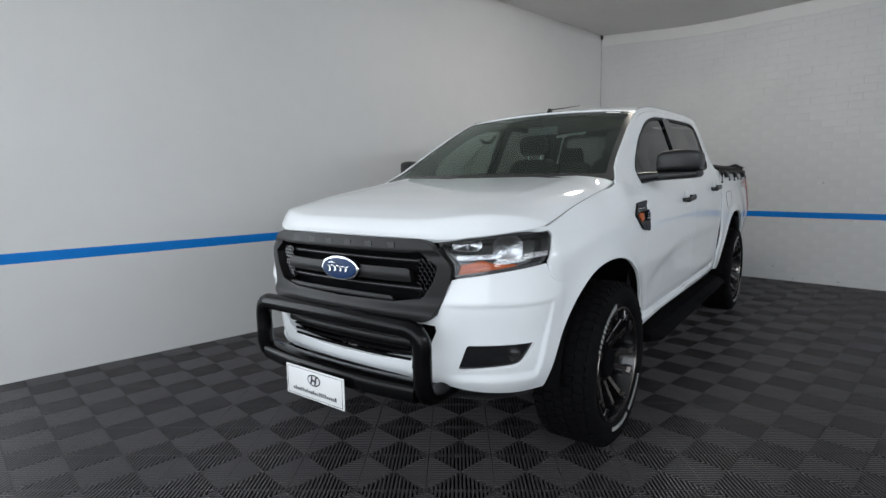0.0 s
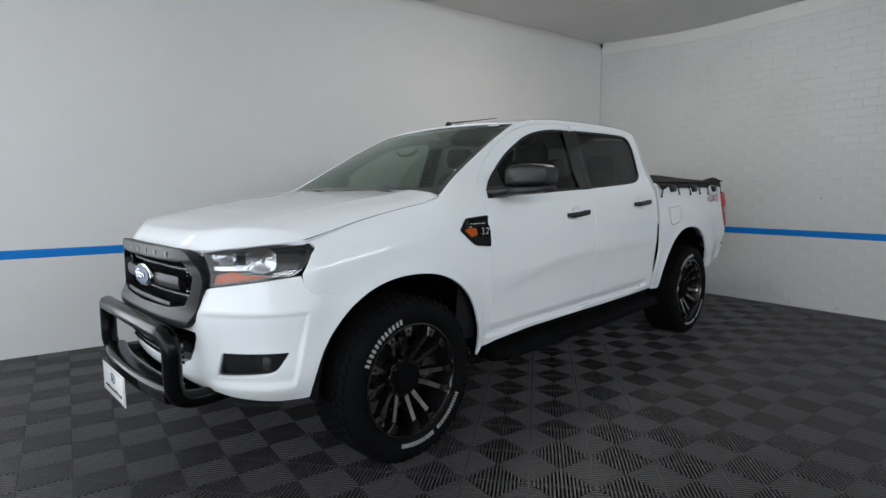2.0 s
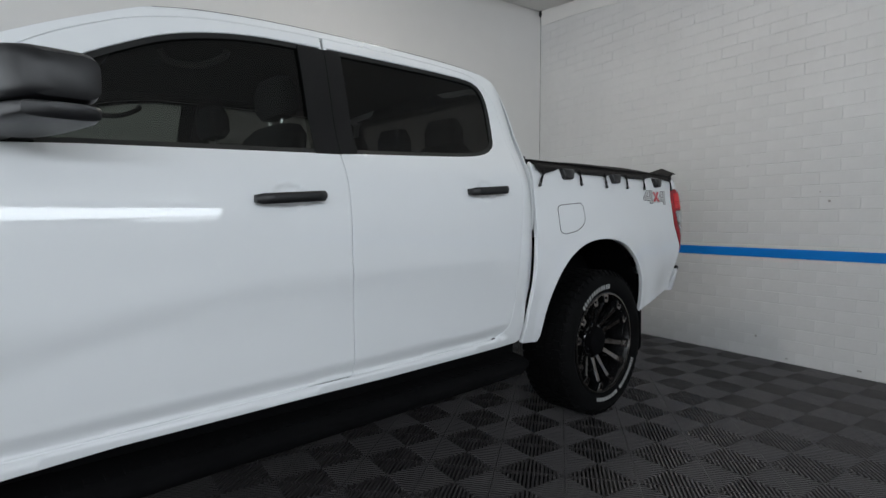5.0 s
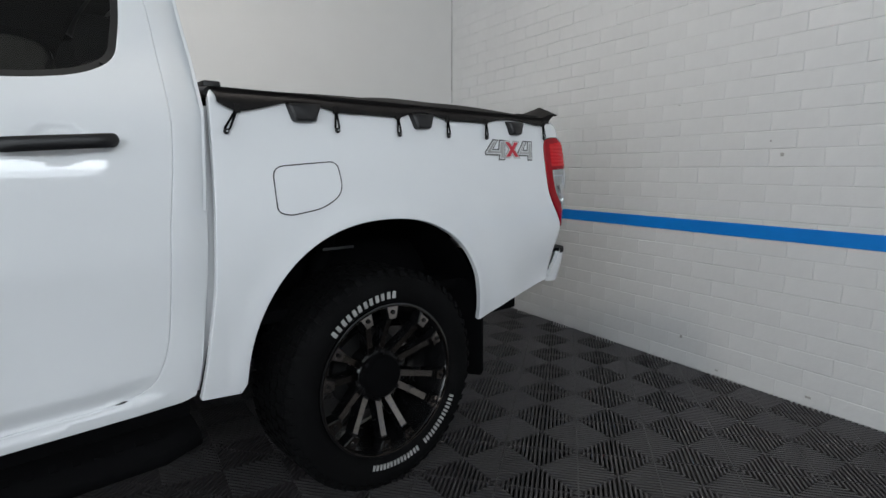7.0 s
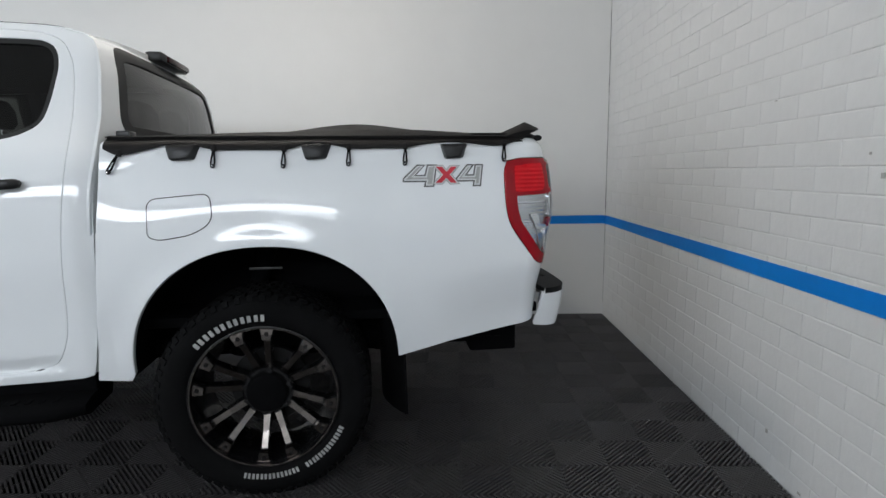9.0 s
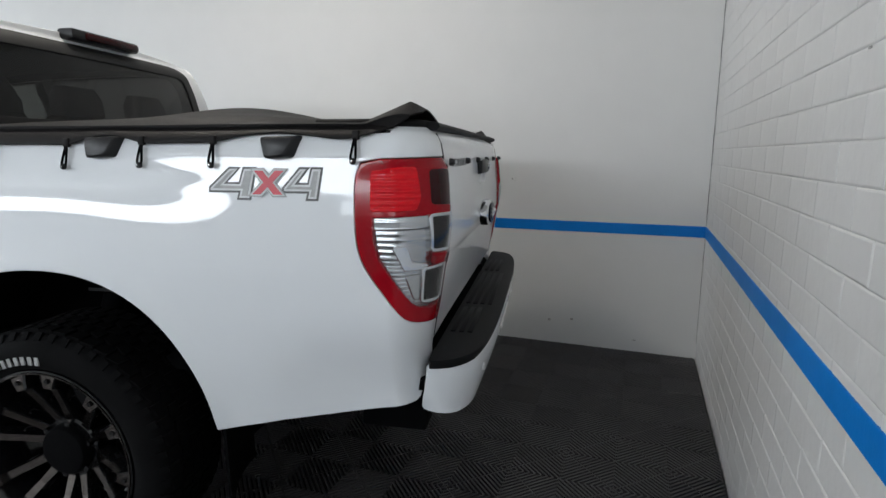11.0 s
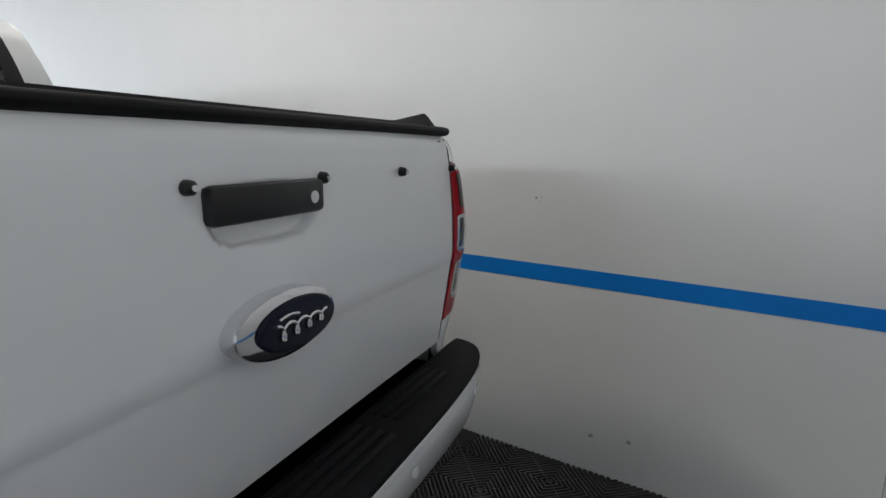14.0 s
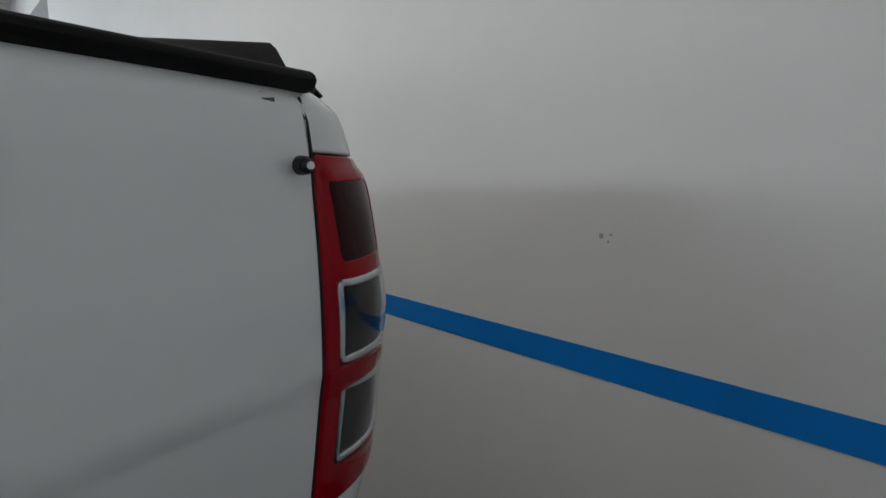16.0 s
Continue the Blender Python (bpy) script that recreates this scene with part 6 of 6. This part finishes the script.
def tile_geometry(verts, faces, ox, oy):
    """Ribs of one tile: neighbouring quarters run at right angles; a thin web and rim join them."""
    def slab(x0, x1, y0, y1, z, z0, ends=True):
        k = len(verts)
        verts.extend(((x0, y0, z), (x1, y0, z), (x1, y1, z), (x0, y1, z), (x0, y0, z0), (x1, y0, z0), (x1, y1, z0), (x0, y1, z0)))
        faces.extend(((k, k + 1, k + 2, k + 3), (k + 4, k + 5, k + 1, k), (k + 5, k + 6, k + 2, k + 1), (k + 6, k + 7, k + 3, k + 2), (k + 7, k + 4, k, k + 3)))
    h = Q / 2 - .0004

    def ends(off, sgn):
        """Where the diagonal line along (1, sgn), off to the side, enters and leaves its quarter."""
        k = off * math.sqrt(2)
        lim = [(x, sgn * x - k) for x in (-h, h) if abs(sgn * x - k) <= h + 1e-9] + [(sgn * (y + k), y) for y in (-h, h) if abs(sgn * (y + k)) < h - 1e-9]
        lim.sort()
        return (lim[0], lim[-1]) if len(lim) > 1 else None

    def bar(cx, cy, a, b, side_, top, foot, z, z0):
        """A straight bar from a to b, narrower at its top."""
        k = len(verts)
        for w, zz in ((top, z), (foot, z0)):
            for (x, y), s_ in ((a, -1), (b, -1), (b, 1), (a, 1)):
                verts.append((ox + cx + x + s_ * w * side_[0], oy + cy + y + s_ * w * side_[1], zz))
        faces.extend(((k, k + 1, k + 2, k + 3), (k + 4, k + 5, k + 1, k), (k + 6, k + 7, k + 3, k + 2), (k + 5, k + 6, k + 2, k + 1), (k + 7, k + 4, k, k + 3)))

    p = Q * math.sqrt(2) / RIBS
    r2 = math.sqrt(.5)
    for i in range(2):
        for j in range(2):
            sgn = 1 if (i + j + PARITY) % 2 else -1
            cx, cy = Q / 2 + i * Q, Q / 2 + j * Q
            along, side_ = (r2, sgn * r2), (-sgn * r2, r2)
            for k in range(RIBS):
                off = (k - (RIBS - 1) / 2) * p
                hit_ = ends(off, sgn)
                if not hit_:
                    continue
                # each rib is cut through on the quarter's other diagonal
                mid = ((hit_[0][0] + hit_[1][0]) / 2, (hit_[0][1] + hit_[1][1]) / 2)
                for q, d in ((hit_[0], -1), (hit_[1], 1)):
                    m = (mid[0] + d * .0022 * along[0], mid[1] + d * .0022 * along[1])
                    bar(cx, cy, *((q, m) if d < 0 else (m, q)), side_, p * RIB_TOP, p * RIB_FOOT, 0, -.014)
            a, b = ends(0, -sgn)
            bar(cx, cy, a, b, (sgn * r2, r2), .0024, .0024, -.0022, -.014)
            ax, ay = ox + i * Q, oy + j * Q
            slab(ax, ax + Q, ay - .0015, ay + .0015, -.006, -.016)
            slab(ax - .0015, ax + .0015, ay, ay + Q, -.006, -.016)


tv, tf = [], []
tile_geometry(tv, tf, 0, 0)
tile_mesh = bpy.data.meshes.new("floor_tile")
tile_mesh.from_pydata(tv, [], tf)
tile_mesh.materials.append(TILE)
near, rest = [], []
PHASE_X, PHASE_Y = -.006, -.160
for i in range(33):
    for j in range(24):
        x, y = PHASE_X - 2 * Q * (i + 1), PHASE_Y - 2 * Q * j
        (near if x > -7.2 and y > -6.1 and (x, y) > (-99, 0) else rest).append((x, y))
near.sort(key=lambda q: (q[0] + 3.2)**2 / 14 + (q[1] + 2.4)**2 / 7)
rest += near[296:]
near = near[:296]
for x, y in near:
    o = new("floor_tile", tile_mesh)
    o.parent = floor
    o.location = (x, y, 0)
rv, rf = [], []
for x, y in rest:
    if x > -10.5 and y > -7.5:
        tile_geometry(rv, rf, x, y)
me = bpy.data.meshes.new("floor_tiles")
me.from_pydata(rv, [], rf)
me.materials.append(TILE)
far_tiles = new("floor_tiles", me)
far_tiles.parent = floor
tagged(far_tiles, "more charcoal floor tiles", kind="stuff")
# cut strip of plain floor under what is past the tiles, coloured as gap shade
plain = solid("floor_edge", (X_END, Y_END, -.034), (.010, -.0005, -.030), SUBFLOOR, "floor below the tiles, near-black for the shade between the ribs")

# ---- bricks under thick paint ----
BL, BH = .24, .0858


def brick_mesh(w, deep=.0038):
    """One brick face with soft edges; deep: how far the paint leaves its joints open."""
    g, r = .0024, .0030
    rows = []
    for gx, d in ((0.0, deep), (g, deep * .36), (g + r, 0.0)):
        rows.append([(d, -w + gx, gx), (d, -gx, gx), (d, -gx, BH - gx), (d, -w + gx, BH - gx)])
    v = [q for r_ in rows for q in r_]
    f = [(8, 11, 10, 9)]
    for a in (0, 4):
        for k in range(4):
            f.append((a + k, a + 4 + k, a + 4 + (k + 1) % 4, a + (k + 1) % 4))
    return v, f


bricks_near, bricks_rest = [], []
rngb = random.Random(9)
for c in range(40):
    z = c * BH - .004
    if z + BH > CEIL + .1:
        continue
    first = BL if c % 2 else BL / 2
    edges = [0.0] + [-(first - .085) - BL * k for k in range(41)]
    edges = [e for e in edges if e > Y_END]
    for a, b in zip(edges, edges[1:]):
        if a - b < .05:
            continue
        (bricks_near if -4.0 < a and b > -4.3 and z < 2.1 else bricks_rest).append((a, z, a - b))
bricks_near.sort(key=lambda q: abs(q[0] + 2.1) / 2 + abs(q[1] - .8))
bricks_rest += bricks_near[298:]
bricks_near = bricks_near[:298]
shared = {}
for y, z, w in bricks_near:
    key = (round(w, 3), rngb.choice((.0018, .0026, .0026, .0034)))
    if key not in shared:
        me = bpy.data.meshes.new("brick")
        v, f = brick_mesh(w, key[1])
        me.from_pydata(v, [], f)
        me.materials.append(BRICK_PAINT)
        shared[key] = me
    o = new("brick", shared[key])
    o.parent = wall_brick
    o.location = (rngb.uniform(-.0004, .0004), y, z)
    o.rotation_euler = (0, rngb.uniform(-.002, .002), rngb.uniform(-.0008, .0008))
bv, bf = [], []
for y, z, w in bricks_rest:
    v, f = brick_mesh(w, rngb.choice((.0018, .0026, .0026, .0034)))
    k = len(bv)
    d = rngb.uniform(-.0004, .0004)
    bv += [(a + d, b + y, c + z) for a, b, c in v]
    bf += [tuple(k + i for i in q) for q in f]
me = bpy.data.meshes.new("bricks")
me.from_pydata(bv, [], bf)
me.materials.append(BRICK_PAINT)
rest_b = new("bricks", me)
rest_b.parent = wall_brick
tagged(rest_b, "more white painted bricks", kind="stuff")
